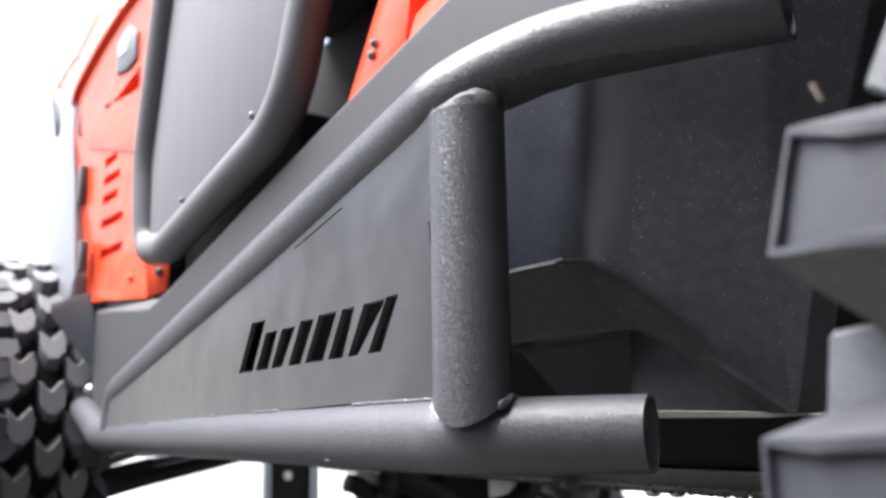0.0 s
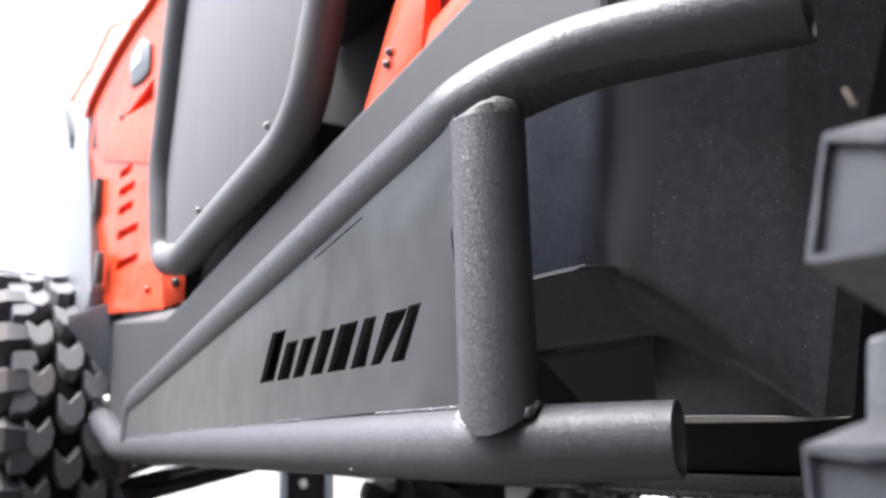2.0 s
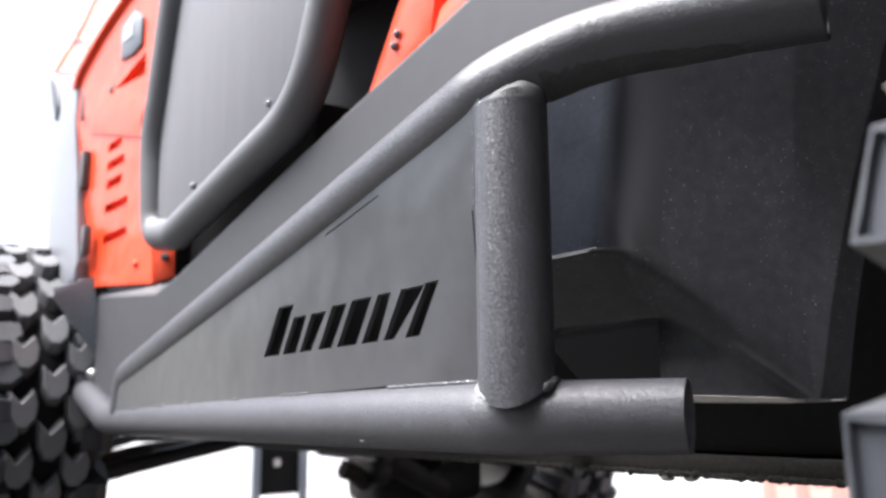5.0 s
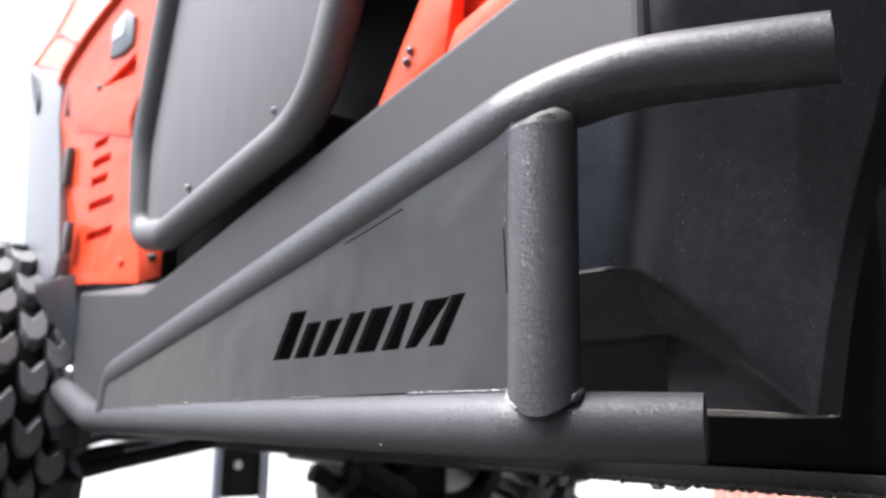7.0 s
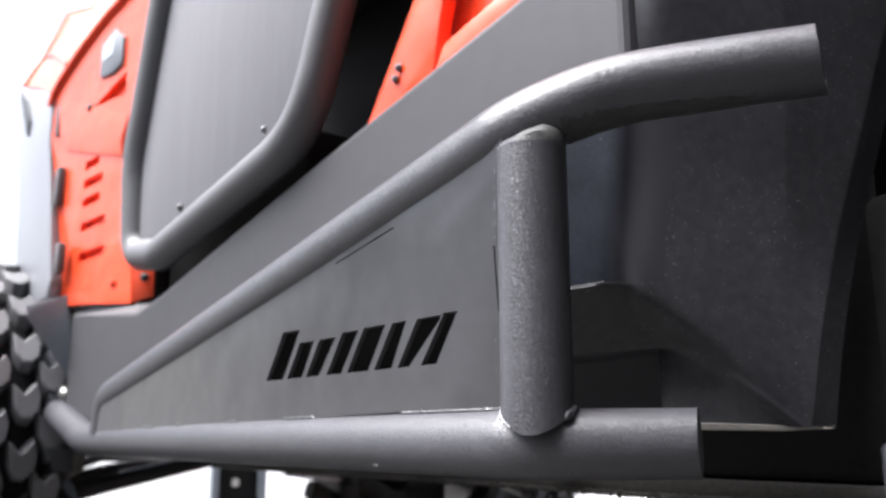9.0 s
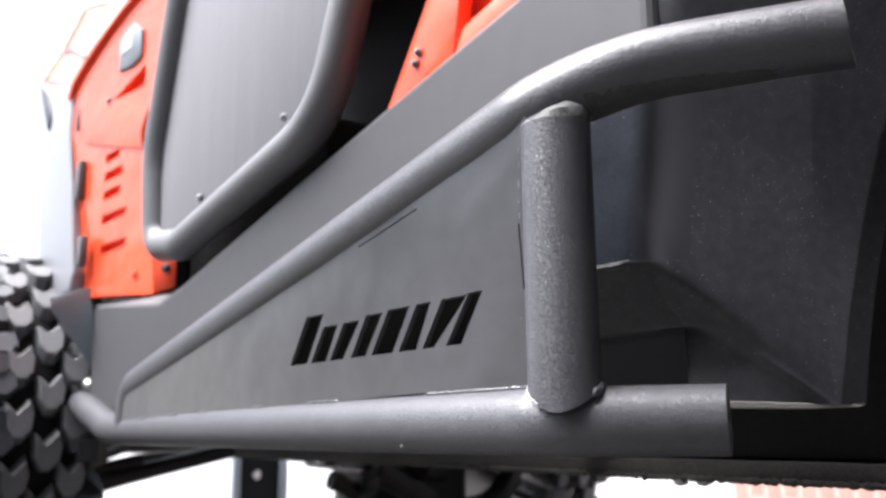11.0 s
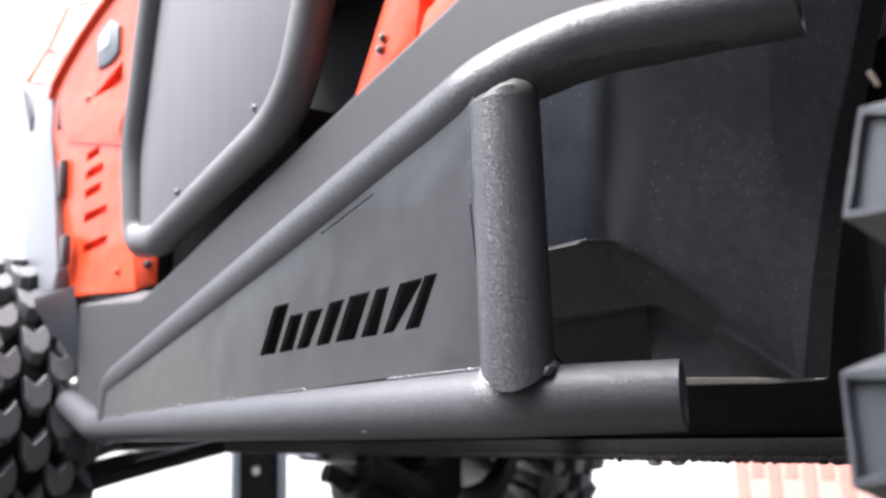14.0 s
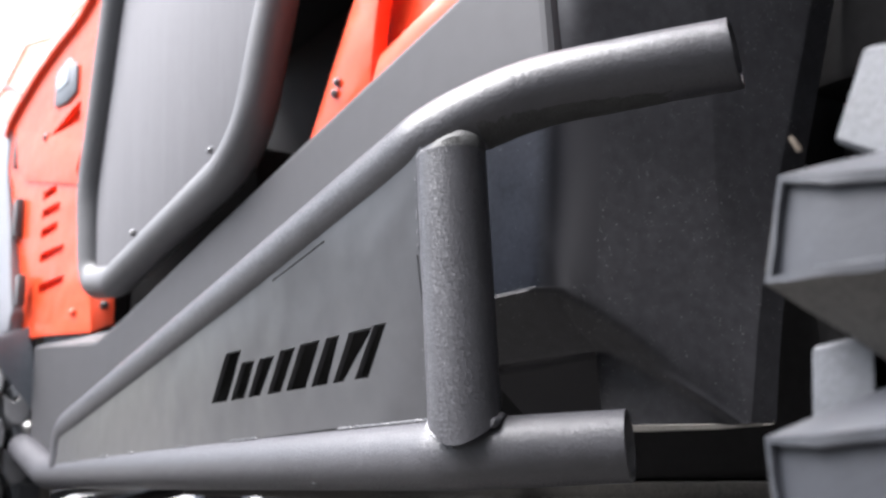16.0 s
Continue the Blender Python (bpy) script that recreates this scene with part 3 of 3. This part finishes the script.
part("skid_plate", box((-1.25, 0.325, 0.345), (0.62, 1.08, 0.366), 0.004), DUSTY, utv, "muddy skid plate under the floor")

# rear body over the wheel
part("rear_fender", slab([(0.27, -0.10, 0.885), (0.19, 0.30, 0.885), (1.30, 0.30, 0.93), (1.36, -0.10, 0.90)], (0, 0, 0.035), 0.012, segments=3), PLASTIC, utv, "charcoal rear fender over the wheel")
part("rear_fender", slab([(0.15, 1.02, 0.93), (0.19, 1.42, 0.90), (1.36, 1.42, 0.90), (1.30, 1.02, 0.93)], (0, 0, 0.035), 0.012, segments=3), PLASTIC, utv, "charcoal rear fender over the wheel")
part("bed_side", box((0.15, 0.22, 0.966), (1.32, 0.30, 1.22), 0.01), RED, utv, "orange-red rear bed side")
part("bed_side", box((0.15, 1.02, 0.966), (1.32, 1.10, 1.22), 0.01), RED, utv, "orange-red rear bed side")
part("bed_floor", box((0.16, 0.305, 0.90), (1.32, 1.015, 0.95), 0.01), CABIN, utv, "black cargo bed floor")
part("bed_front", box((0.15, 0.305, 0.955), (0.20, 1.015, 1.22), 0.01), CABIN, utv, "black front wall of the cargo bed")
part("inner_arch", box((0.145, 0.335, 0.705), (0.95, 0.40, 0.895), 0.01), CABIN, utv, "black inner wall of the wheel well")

# door
door = part("door", slab([(-1.01, side_y(-0.9, -0.002), 0.725), (-0.885, side_y(-0.9, -0.002), 0.716), (-0.465, side_y(-0.5, -0.002), 0.805), (-0.365, side_y(-0.4, -0.002), 1.0),
                          (-0.34, side_y(-0.4, -0.002), 1.35), (-0.86, side_y(-0.9, -0.002), 1.35)], (0, 0.012, 0), 0.003), DOOR_SKIN, utv, "grey sheet door skin")
door_path = rounded([(-0.836, 0.047, 1.35), (-0.994, 0.050, 0.87), (-0.984, 0.056, 0.712), (-0.868, 0.055, 0.695), (-0.440, 0.073, 0.782), (-0.328, 0.083, 1.08), (-0.298, 0.083, 1.35)], (0.2, 0.05, 0.05, 0.14, 0.4))
part("door_frame", sweep(door_path, 0.0265, 0, 28), DOOR_TUBE, door, "satin grey tubular door frame")
for x, z in ((-0.531, 0.811), (-0.795, 0.757), (-0.983, 0.926), (-0.888, 1.161)):
    part("rivet", bolt((x, side_y(-0.9, 0.000) + 0.031 * (x + 0.9), z), (0, -1, 0), 0.005, 0.005), DARK_BOLT, door)

# orange-red panels
part("quarter_panel", slab(on_side([(-0.362, 0.745), (-0.226, 0.795), (-0.214, 0.86), (-0.203, 0.90), (-0.10, 1.16), (-0.14, 1.16), (-0.247, 0.918)], 0.012), (0, 0.02, 0), 0.003), RED, utv, "orange-red quarter panel")
part("quarter_recess", slab(on_side([(-0.26, 0.78), (0.02, 0.84), (0.02, 1.3), (-0.2, 1.3)], 0.045), (0, 0.02, 0), 0.004), RED, utv, "deep red recessed panel")
part("quarter_trim", slab(on_side([(-0.232, 0.79), (0.02, 0.858), (0.02, 0.893), (-0.210, 0.830)], 0.012), (0, 0.04, 0.008), 0.006), RED, utv)
for dx, dz in ((0.0, 0.0), (0.006, 0.012)):
    x = -0.287 + dx
    part("clip_bolt", bolt((x, side_y(x, 0.010), 0.812 + dz), (0, -1, 0), 0.004, 0.004), DARK_BOLT, utv)


def on_fender(pairs, add=0.0):
    return [(x, 0.305 + 0.225 * x + add, z) for x, z in pairs]


slots = [[(-1.232, z), (-1.232, z - 0.018), (-1.232 + w, z - 0.012), (-1.232 + w, z + 0.006)] for z, w in ((0.935, 0.05), (0.898, 0.065), (0.860, 0.06), (0.812, 0.085), (0.752, 0.09))]
dent = [(-1.222, 1.046), (-1.105, 1.046), (-1.108, 1.092)]
fender = part("front_fender", slab(on_fender([(-1.20, 0.652), (-1.041, 0.638), (-1.000, 1.346), (-1.108, 1.262), (-1.195, 1.225), (-1.28, 1.181), (-1.372, 1.113), (-1.385, 1.06), (-1.385, 0.90), (-1.38, 0.80), (-1.32, 0.70), (-1.27, 0.655)]),
                                   (0, 0.012, 0), 0, [on_fender(h) for h in slots + [dent]]), RED, utv, "orange-red front body side with vent slots")
bm = bmesh.new()
edge_top, edge_mid, edge_low = [[bm.verts.new(p) for p in pair] for pair in (((-1.348, -0.002, 1.098), (-1.084, 0.057, 0.999)), ((-1.325, -0.002, 1.017), (-1.096, 0.049, 0.950)), ((-1.307, 0.007, 0.976), (-1.097, 0.054, 0.919)))]
for m, n in ((edge_top, edge_mid), (edge_mid, edge_low), (edge_low, edge_top)):
    bm.faces.new((m[0], m[1], n[1], n[0]))
for k in (0, 1):
    bm.faces.new((edge_top[k], edge_mid[k], edge_low[k]))
part("fender_crease", bm, RED, fender, "crease across the body side", 15)
part("slot_backing", slab(on_fender([(-1.25, 0.72), (-1.12, 0.72), (-1.12, 0.96), (-1.25, 0.96)], 0.0135), (0, 0.008, 0)), RED, fender)
part("dent_backing", slab(on_fender([(-1.32, 1.00), (-1.045, 1.00), (-1.045, 1.13), (-1.32, 1.13)], 0.0145), (0, 0.008, 0)), RED, fender)
part("fender_clip", bolt((-1.226, 0.305 - 0.225 * 1.226 - 0.001, 1.046), (0.2, -1, 0), 0.008, 0.006), BLACK_STEEL, fender, "small black clip")
part("fender_flange", slab([(-1.041, 0.070, 0.638), (-1.012, 0.100, 0.648), (-1.012, 0.100, 0.715), (-1.041, 0.062, 0.735)], (-0.01, 0.004, 0), 0.003), RED, utv, "deep red return flange")
part("flange_bolt", bolt((-1.024, 0.086, 0.684), (0.73, -0.68, 0), 0.006, 0.004), BLACK_STEEL, utv)
part("fender_bolt", bolt((-1.10, 0.056, 0.681), (0.2, -1, 0), 0.006, 0.004), RED, utv)
badge = part("badge", slab(on_fender([(-1.197, 1.10), (-1.195, 1.168), (-1.150, 1.190), (-1.118, 1.165), (-1.118, 1.110), (-1.150, 1.098)], -0.006), (0, 0.006, 0), 0.002), LINER, fender, "dark grey badge plate")
part("badge_mark", slab(on_fender([(-1.188, 1.13), (-1.186, 1.163), (-1.150, 1.178), (-1.146, 1.135)], -0.008), (0, 0.003, 0), 0.001), BADGE, fender, "silver mark on the badge")
part("fender_flare", slab([(x, -0.010, z) for x, z in ((-1.72, 1.225), (-1.37, 1.118), (-1.375, 1.02), (-1.335, 0.90), (-1.27, 0.70), (-1.28, 0.665), (-1.545, 0.665), (-1.56, 0.72), (-1.63, 0.98))], (-0.01, 0.03, 0), 0.008, segments=3), FLARE, utv, "light grey fender flare")
for x, z, h in ((-1.362, 1.05, 0.035), (-1.325, 0.90, 0.04), (-1.275, 0.745, 0.03)):
    part("flare_clip", box((x, -0.004, z - h), (x + 0.022, 0.012, z + h), 0.004), DOOR_TUBE, utv)
part("fender_liner", slab([(-1.255, -0.051, 0.649), (-1.255, 0.022, 0.676), (-1.255, 0.041, 0.582), (-1.255, 0.046, 0.485), (-1.255, 0.036, 0.515), (-1.255, -0.048, 0.626)], (-0.015, 0.01, 0), 0.003), LINER, utv, "grey inner fender liner")
part("liner_bolt", bolt((-1.25, 0.030, 0.487), (0.6, -1, 0), 0.010, 0.008), STEEL, utv)
bm = bmesh.new()
rim_in = [Vector((-1.40, y, z)) for y, z in ((0.005, 1.117), (0.015, 1.152), (0.027, 1.189), (0.044, 1.224), (0.062, 1.258), (0.066, 1.266), (0.090, 1.308), (0.112, 1.350), (0.168, 1.450))]
rim_out = [Vector((-1.78, y, z)) for y, z in ((0.016, 1.271), (0.034, 1.316), (0.056, 1.362), (0.078, 1.425), (0.101, 1.493), (0.158, 1.527), (0.186, 1.574), (0.216, 1.623), (0.290, 1.740))]
rows = [[bm.verts.new(a.lerp(b, u) + Vector((0, 0, 0.012 * math.sin(math.pi * u)))) for u in (0, 0.08, 0.3, 0.6, 0.92, 1)] for a, b in zip(rim_in, rim_out)]
for a, b in zip(rows, rows[1:]):
    for k in range(5):
        bm.faces.new((a[k], a[k + 1], b[k + 1], b[k]))
grown = bmesh.ops.extrude_face_region(bm, geom=bm.faces[:])
bmesh.ops.translate(bm, verts=[v for v in grown["geom"] if isinstance(v, bmesh.types.BMVert)], vec=(-0.006, 0.014, -0.008))
part("hood", bm, HOOD, utv, "orange-red front body top")
for run in (rim_out[:5], rim_out[4:6], rim_out[5:]):
    part("hood_rim", sweep(run, 0.008, 0, 12), RED, utv, "rolled edge of the front body top")
part("hood_seam", sweep([rim_in[2].lerp(rim_out[2], u) + Vector((0, -0.004, 0.004 + 0.012 * math.sin(math.pi * u))) for u in (0.1, 0.3, 0.6, 0.9, 1.0)], 0.004, 0, 8), RED, utv, "raised seam across the body top")
part("hood_shadow_gap", sweep([p + Vector((0.02, 0.004, 0.004)) for p in rim_out[6:]], 0.006, 0, 8), RED_DEEP, utv, "deep red gap along the body top")
part("fender_rim", sweep(spline(on_fender([(-1.385, 1.09), (-1.365, 1.125), (-1.28, 1.184), (-1.195, 1.228), (-1.108, 1.265), (-1.000, 1.349)], -0.004), 5), 0.0075, 0, 12), RED, utv, "rolled edge of the front body side")
part("flare_bracket", slab([(-1.685, -0.016, 1.229), (-1.578, -0.016, 1.160), (-1.546, -0.016, 1.102), (-1.555, -0.016, 1.071)], (0, 0.006, 0), 0.001), BLACK_STEEL, utv)
part("sill_cap", slab([(-1.243, 0.026, 0.632), (-0.96, 0.046, 0.604), (-0.96, 0.075, 0.624), (-1.243, 0.058, 0.652)], (0, 0.012, 0.006), 0.003), PLASTIC, utv, "chamfered top of the sill")
part("firewall", box((-1.75, 0.10, 0.80), (-1.30, 1.10, 1.15), 0.02), UNDER, utv)


# wheels
def tread_block(outline, tall):
    """A tyre lug over a flat outline, with drawn-in flanks and broken edges."""
    bm = bmesh.new()
    lo = [bm.verts.new((x * 1.1, y * 1.05, -0.004)) for x, y in outline]
    hi = [bm.verts.new((x * 0.88, y * 0.90, tall - 0.10 * abs(x) - 0.06 * abs(y))) for x, y in outline]
    bm.faces.new(hi)
    count = len(lo)
    for k in range(count):
        bm.faces.new((lo[k], lo[(k + 1) % count], hi[(k + 1) % count], hi[k]))
    bmesh.ops.recalc_face_normals(bm, faces=bm.faces)
    bmesh.ops.bevel(bm, geom=[e for e in bm.edges if len(e.link_faces) == 2 and max(v.co.z for v in e.verts) > 0], offset=0.0018, segments=1, affect="EDGES", profile=0.5)
    return bm


def shoulder_lug():
    """A lug that wraps from the tread over the shoulder and down the sidewall: radial, axial, along the tread."""
    bm = bmesh.new()
    rows = []
    #   outer r, y      base r, y       half  sweep towards the hub
    for r, y, br, by, half, sweep_by in ((0.380, -0.072, 0.350, -0.070, 0.0165, 0.000), (0.382, -0.112, 0.346, -0.092, 0.0205, 0.000), (0.376, -0.136, 0.336, -0.108, 0.0215, 0.000),
                                         (0.352, -0.143, 0.324, -0.115, 0.0195, -0.002), (0.325, -0.145, 0.306, -0.119, 0.0175, -0.006), (0.298, -0.144, 0.286, -0.122, 0.0170, -0.013), (0.268, -0.134, 0.260, -0.122, 0.0175, -0.022)):
        under = 0.012 if r > 0.378 else 0.024
        rows.append([bm.verts.new(p) for p in ((br, by, sweep_by - half - 0.018), (r, y, sweep_by - half), (r, y, sweep_by + half), (br, by, sweep_by + half + under))])
    panel = []
    for n, (a, b) in enumerate(zip(rows, rows[1:])):
        for k in range(3):
            f = bm.faces.new((a[k], a[k + 1], b[k + 1], b[k]))
            if k == 1 and n >= 2:
                panel.append(f)
            f.material_index = 1 if (k == 1 and n == 1) or (k == 2 and n >= 1) else 0
    bm.faces.new(rows[0])
    bm.faces.new(rows[-1])
    bmesh.ops.recalc_face_normals(bm, faces=bm.faces)
    bmesh.ops.inset_region(bm, faces=panel, thickness=0.0038, depth=0.0)
    bmesh.ops.inset_region(bm, faces=panel, thickness=0.0012, depth=-0.0034)
    bmesh.ops.triangulate(bm, faces=bm.faces)
    bmesh.ops.subdivide_edges(bm, edges=[e for e in bm.edges if e.calc_length() > 0.010], cuts=2)
    for v in bm.verts:
        v.co += 0.0007 * noise.noise_vector(v.co * 70) + 0.0005 * noise.noise_vector(v.co * 240)
    return bm


def lathe(profile, at, sides=64):
    bm = bmesh.new()
    rings = [[bm.verts.new((at[0] + r * math.cos(a), at[1] + y, at[2] + r * math.sin(a))) for a in [2 * math.pi * k / sides for k in range(sides)]] for r, y in profile]
    for a, b in zip(rings, rings[1:]):
        for k in range(sides):
            bm.faces.new((a[k], a[(k + 1) % sides], b[(k + 1) % sides], b[k]))
    return bm


BLOCKS = {}
LUGS = 23
PITCH = {9: -0.33, 8: -0.14, 4: 0.12, 15: -0.1}


def wheel(at, out, turn, k_wide=1.0, size=1.0):
    """A wheel on an axle along y; out is -1 where its outer face looks to -y."""
    rim = part("wheel", lathe([(r * size, y) for r, y in ((0.03, out * 0.09), (0.15, out * 0.07), (0.165, out * 0.10), (0.19, out * 0.115), (0.19, out * 0.1), (0.165, 0.0), (0.19, -out * 0.115))], at), UNDER, utv, "black alloy rim")
    w = 0.125 * k_wide
    casing = [(0.185, -w + 0.02), (0.24, -w - 0.003), (0.30, -w - 0.002), (0.335, -w + 0.012), (0.350, -w + 0.035), (0.354, 0), (0.350, w - 0.035), (0.335, w - 0.012), (0.30, w + 0.002), (0.24, w + 0.003), (0.185, w - 0.02)]
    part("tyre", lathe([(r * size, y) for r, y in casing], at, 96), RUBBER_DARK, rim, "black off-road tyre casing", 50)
    if not BLOCKS:
        for key, shape, tall in (
            ("small", [(-0.023, -0.024), (0.023, -0.026), (0.026, 0.004), (0.010, 0.027), (-0.020, 0.024)], 0.028),
            ("centre", [(-0.034, -0.029), (-0.012, -0.006), (-0.038, 0.020), (-0.012, 0.030), (0.020, 0.026), (0.038, 0.008), (0.036, -0.012), (0.014, -0.026)], 0.030)):
            BLOCKS[key] = finish(tread_block(shape, tall), "tread_block", 24)
            BLOCKS[key].materials.append(TREAD if key == "centre" else SIDE_TREAD)
        BLOCKS["shoulder"] = finish(shoulder_lug(), "shoulder_lug", 24)
        BLOCKS["shoulder"].materials.append(RUBBER)
        BLOCKS["shoulder"].materials.append(RUBBER_WORN)
    hub = Matrix.Translation(Vector(at) - offset(rim))
    for k in range(LUGS):
        for key, y, phase, r, twist in (("small", -0.076, 0.52, 0.353, 6), ("centre", -0.046, 0.02, 0.354, 0), ("centre", 0.014, 0.50, 0.354, 0), ("centre", 0.066, 0.0, 0.350, 0), ("small", 0.082, 0.5, 0.348, 186)):
            ob = new("tread_block", BLOCKS[key])
            ob.parent = rim
            # the pitch of the lugs is uneven, as on most tyres
            shift = (0.14 if k % 2 == 0 else -0.10) if key == "small" else 0
            a = turn + 2 * math.pi * (k + phase + shift) / LUGS
            ob.matrix_local = hub @ Matrix.Rotation(-a, 4, "Y") @ Matrix.Translation((r * size, y * k_wide, 0)) @ Matrix.Rotation(radians(90), 4, "Y") @ Matrix.Rotation(radians(twist), 4, "Z") @ Matrix.Diagonal((1, k_wide, size, 1))
        for phase, flip in ((0, 0), (0.5, 180)):
            ob = new("shoulder_lug", BLOCKS["shoulder"])
            ob.parent = rim
            a = turn + 2 * math.pi * (k + phase + PITCH.get(k, 0)) / LUGS
            ob.matrix_local = hub @ Matrix.Rotation(-a, 4, "Y") @ Matrix.Rotation(radians(flip), 4, "X") @ Matrix.Diagonal((size, k_wide, size, 1))
    return rim


wheel((0.690, 0.055, 0.38), -1, 0.1235)
wheel((-1.64, -0.045, 0.394), -1, 0.07, 0.88, 1.036)
wheel((-1.64, 1.36, 0.394), 1, 0.07, 0.84, 1.036)
wheel((0.70, 1.265, 0.38), 1, 0.03)
part("tyre_nub", sweep(spline([(0.3295, -0.0495, 0.5245), (0.3280, -0.050, 0.5285), (0.3268, -0.050, 0.5315)], 4), 0.0011, 0, 8), NUB, utv, "brown rubber nub on the tyre")

# suspension and underside
part("control_arm", sweep([(-1.50, 0.03, 0.268), (-1.50, 0.20, 0.308), (-1.48, 0.50, 0.372)], 0.019, 0, 14), BLACK_STEEL, utv)
part("control_arm", sweep([(-1.52, 0.03, 0.300), (-1.50, 0.22, 0.338)], 0.015, 0, 12), UNDER, utv)
part("tie_rod", sweep([(-1.50, 0.045, 0.320), (-1.50, 0.19, 0.368)], 0.011, 0, 12), LINER, utv, "grey steering tie rod")
part("wheel_knuckle", slab([(-1.60, 0.02, 0.25), (-1.60, 0.10, 0.25), (-1.60, 0.11, 0.36), (-1.60, 0.03, 0.46)], (0.05, 0, 0), 0.008), UNDER, utv, "black wheel knuckle")
part("control_arm", sweep([(-1.70, 0.14, 0.31), (-1.72, 0.55, 0.38)], 0.012, 0, 12), BLACK_STEEL, utv)
part("axle", sweep([(0.70, 0.1, 0.38), (0.70, 1.2, 0.38)], 0.03, 0, 16), BLACK_STEEL, utv)
part("axle", sweep([(-1.64, 0.05, 0.38), (-1.64, 1.28, 0.38)], 0.03, 0, 16), BLACK_STEEL, utv)
part("frame_nose", box((-1.75, 0.45, 0.355), (-1.25, 0.85, 0.60), 0.02), UNDER, utv)
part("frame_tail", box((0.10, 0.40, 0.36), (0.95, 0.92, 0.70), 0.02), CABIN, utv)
part("gear_case", box((-1.74, 0.83, 0.165), (-1.54, 1.19, 0.42), 0.045, 4), UNDER, utv, "black front gear case")
part("control_arm", sweep([(-1.60, 0.85, 0.33), (-1.62, 1.22, 0.28)], 0.016, 0, 12), BLACK_STEEL, utv)
part("control_arm", sweep([(-1.72, 0.80, 0.31), (-1.76, 1.22, 0.25)], 0.014, 0, 12), BLACK_STEEL, utv)
part("rubber_boot", sweep(spline([(-1.50, 0.98, 0.30), (-1.52, 1.02, 0.29), (-1.54, 1.08, 0.285)], 4), 0.032, 0, 16), DUSTY, utv, "dusty brown axle boot")
part("mud_crust", bead([(-0.55, 0.323, 0.3485), (-0.1, 0.322, 0.347), (0.25, 0.323, 0.3475), (0.60, 0.322, 0.347)], 0.0034, 51, 0.06, 0.8), DUSTY, utv, "dried mud along the skid plate")
for x, y in ((-0.130, 0.335), (-0.108, 0.345)):
    part("skid_bolt", bolt((x, y, 0.346), (0, 0, -1), 0.008, 0.006), STEEL, utv)

part("steering_link", slab([(-1.500, 0.632, 0.323), (-1.500, 0.799, 0.296), (-1.500, 0.799, 0.286), (-1.500, 0.632, 0.310)], (-0.02, 0.0, 0.0), 0.004), BADGE, utv, "pale metal steering link")
part("shock_body", sweep([(-1.500, 0.834, 0.289), (-1.500, 1.004, 0.206)], 0.030, 0, 16), DUSTY, utv, "muddy brown shock absorber")
part("tie_rod_end", sweep(spline([(-1.5, 0.70, 0.275), (-1.5, 0.735, 0.262), (-1.51, 0.775, 0.235)], 4), 0.024, 0, 14), DUSTY, utv, "muddy tie rod end")
part("ball_joint", lathe_y((-1.49, 0.80, 0.262), 0.030, 0.05), UNDER, utv)
part("brake_hose", sweep(spline([(-1.48, 0.80, 0.345), (-1.50, 0.88, 0.27), (-1.52, 0.98, 0.25), (-1.55, 1.10, 0.31)], 6), 0.008, 0, 10), BLACK_STEEL, utv)

# ---------------- metal stand beyond the front ----------------
stand = thing("metal_stand", (-2.6, 1.03, 0.0), "dark metal frame stand on the pale yard", "stand")
for y in (0.935, 1.125):
    part("post", box((-2.615, y - 0.014, 0.0), (-2.585, y + 0.014, 0.36), 0.003), LINER, stand)
part("back_panel", box((-2.612, 0.949, 0.12), (-2.604, 1.111, 0.355), 0.002), CABIN, stand)
part("bolt", bolt((-2.604, 1.02, 0.236), (1, 0, 0), 0.012, 0.006), STEEL, stand)
part("cross_bar", sweep([(-2.6, 1.13, 0.292), (-2.6, 1.58, 0.235)], 0.010, 0, 10), BADGE, stand, "pale cross bar")
part("leg", sweep([(-2.6, 1.57, 0.24), (-2.6, 1.57, 0.0)], 0.012, 0, 10), LINER, stand)

# ---------------- building behind the camera ----------------
tagged(part("wall_west", box((-7.0, -3.6, 0.0), (0.34, -3.4, 1.8), 0.01), BLUE_WALL, None), "low dark blue wall across the yard", "wall", kind="structure")
tagged(part("wall_south", box((0.75, -2.6, 0.0), (2.38, -2.4, 3.0), 0.01), BLUE_WALL, None), "dark blue building wall beside the vehicle", "wall", kind="structure")
tagged(part("wall_east", box((2.4, -7.0, 0.0), (2.6, 4.0, 9.0), 0.01), BLUE_WALL, None), "dark blue building wall behind the vehicle", "wall", kind="structure")

# ---------------- brick wall beyond the vehicle ----------------
wall = tagged(part("brick_wall", box((-1.88, 2.912, 0.0), (2.2, 3.1, 0.6), 0.004), MORTAR, None), "salmon brick wall with pale mortar joints on the yard", "wall", kind="structure")
brick_mesh = finish(slab([(-0.030, 0, -0.095), (0.030, 0, -0.095), (0.030, 0, 0.095), (-0.030, 0, 0.095)], (0, 0.02, 0), 0.003, segments=1), "brick")
brick_mesh.materials.append(BRICK)
for i in range(40):
    for j in range(-1, 3):
        z = 0.10 + 0.205 * j + (0.1 if i % 2 else 0)
        if 0.09 < z < 0.52:
            ob = new("brick", brick_mesh)
            ob.parent = wall
            ob.location = (-1.835 + 0.078 * i, 2.9085, z)
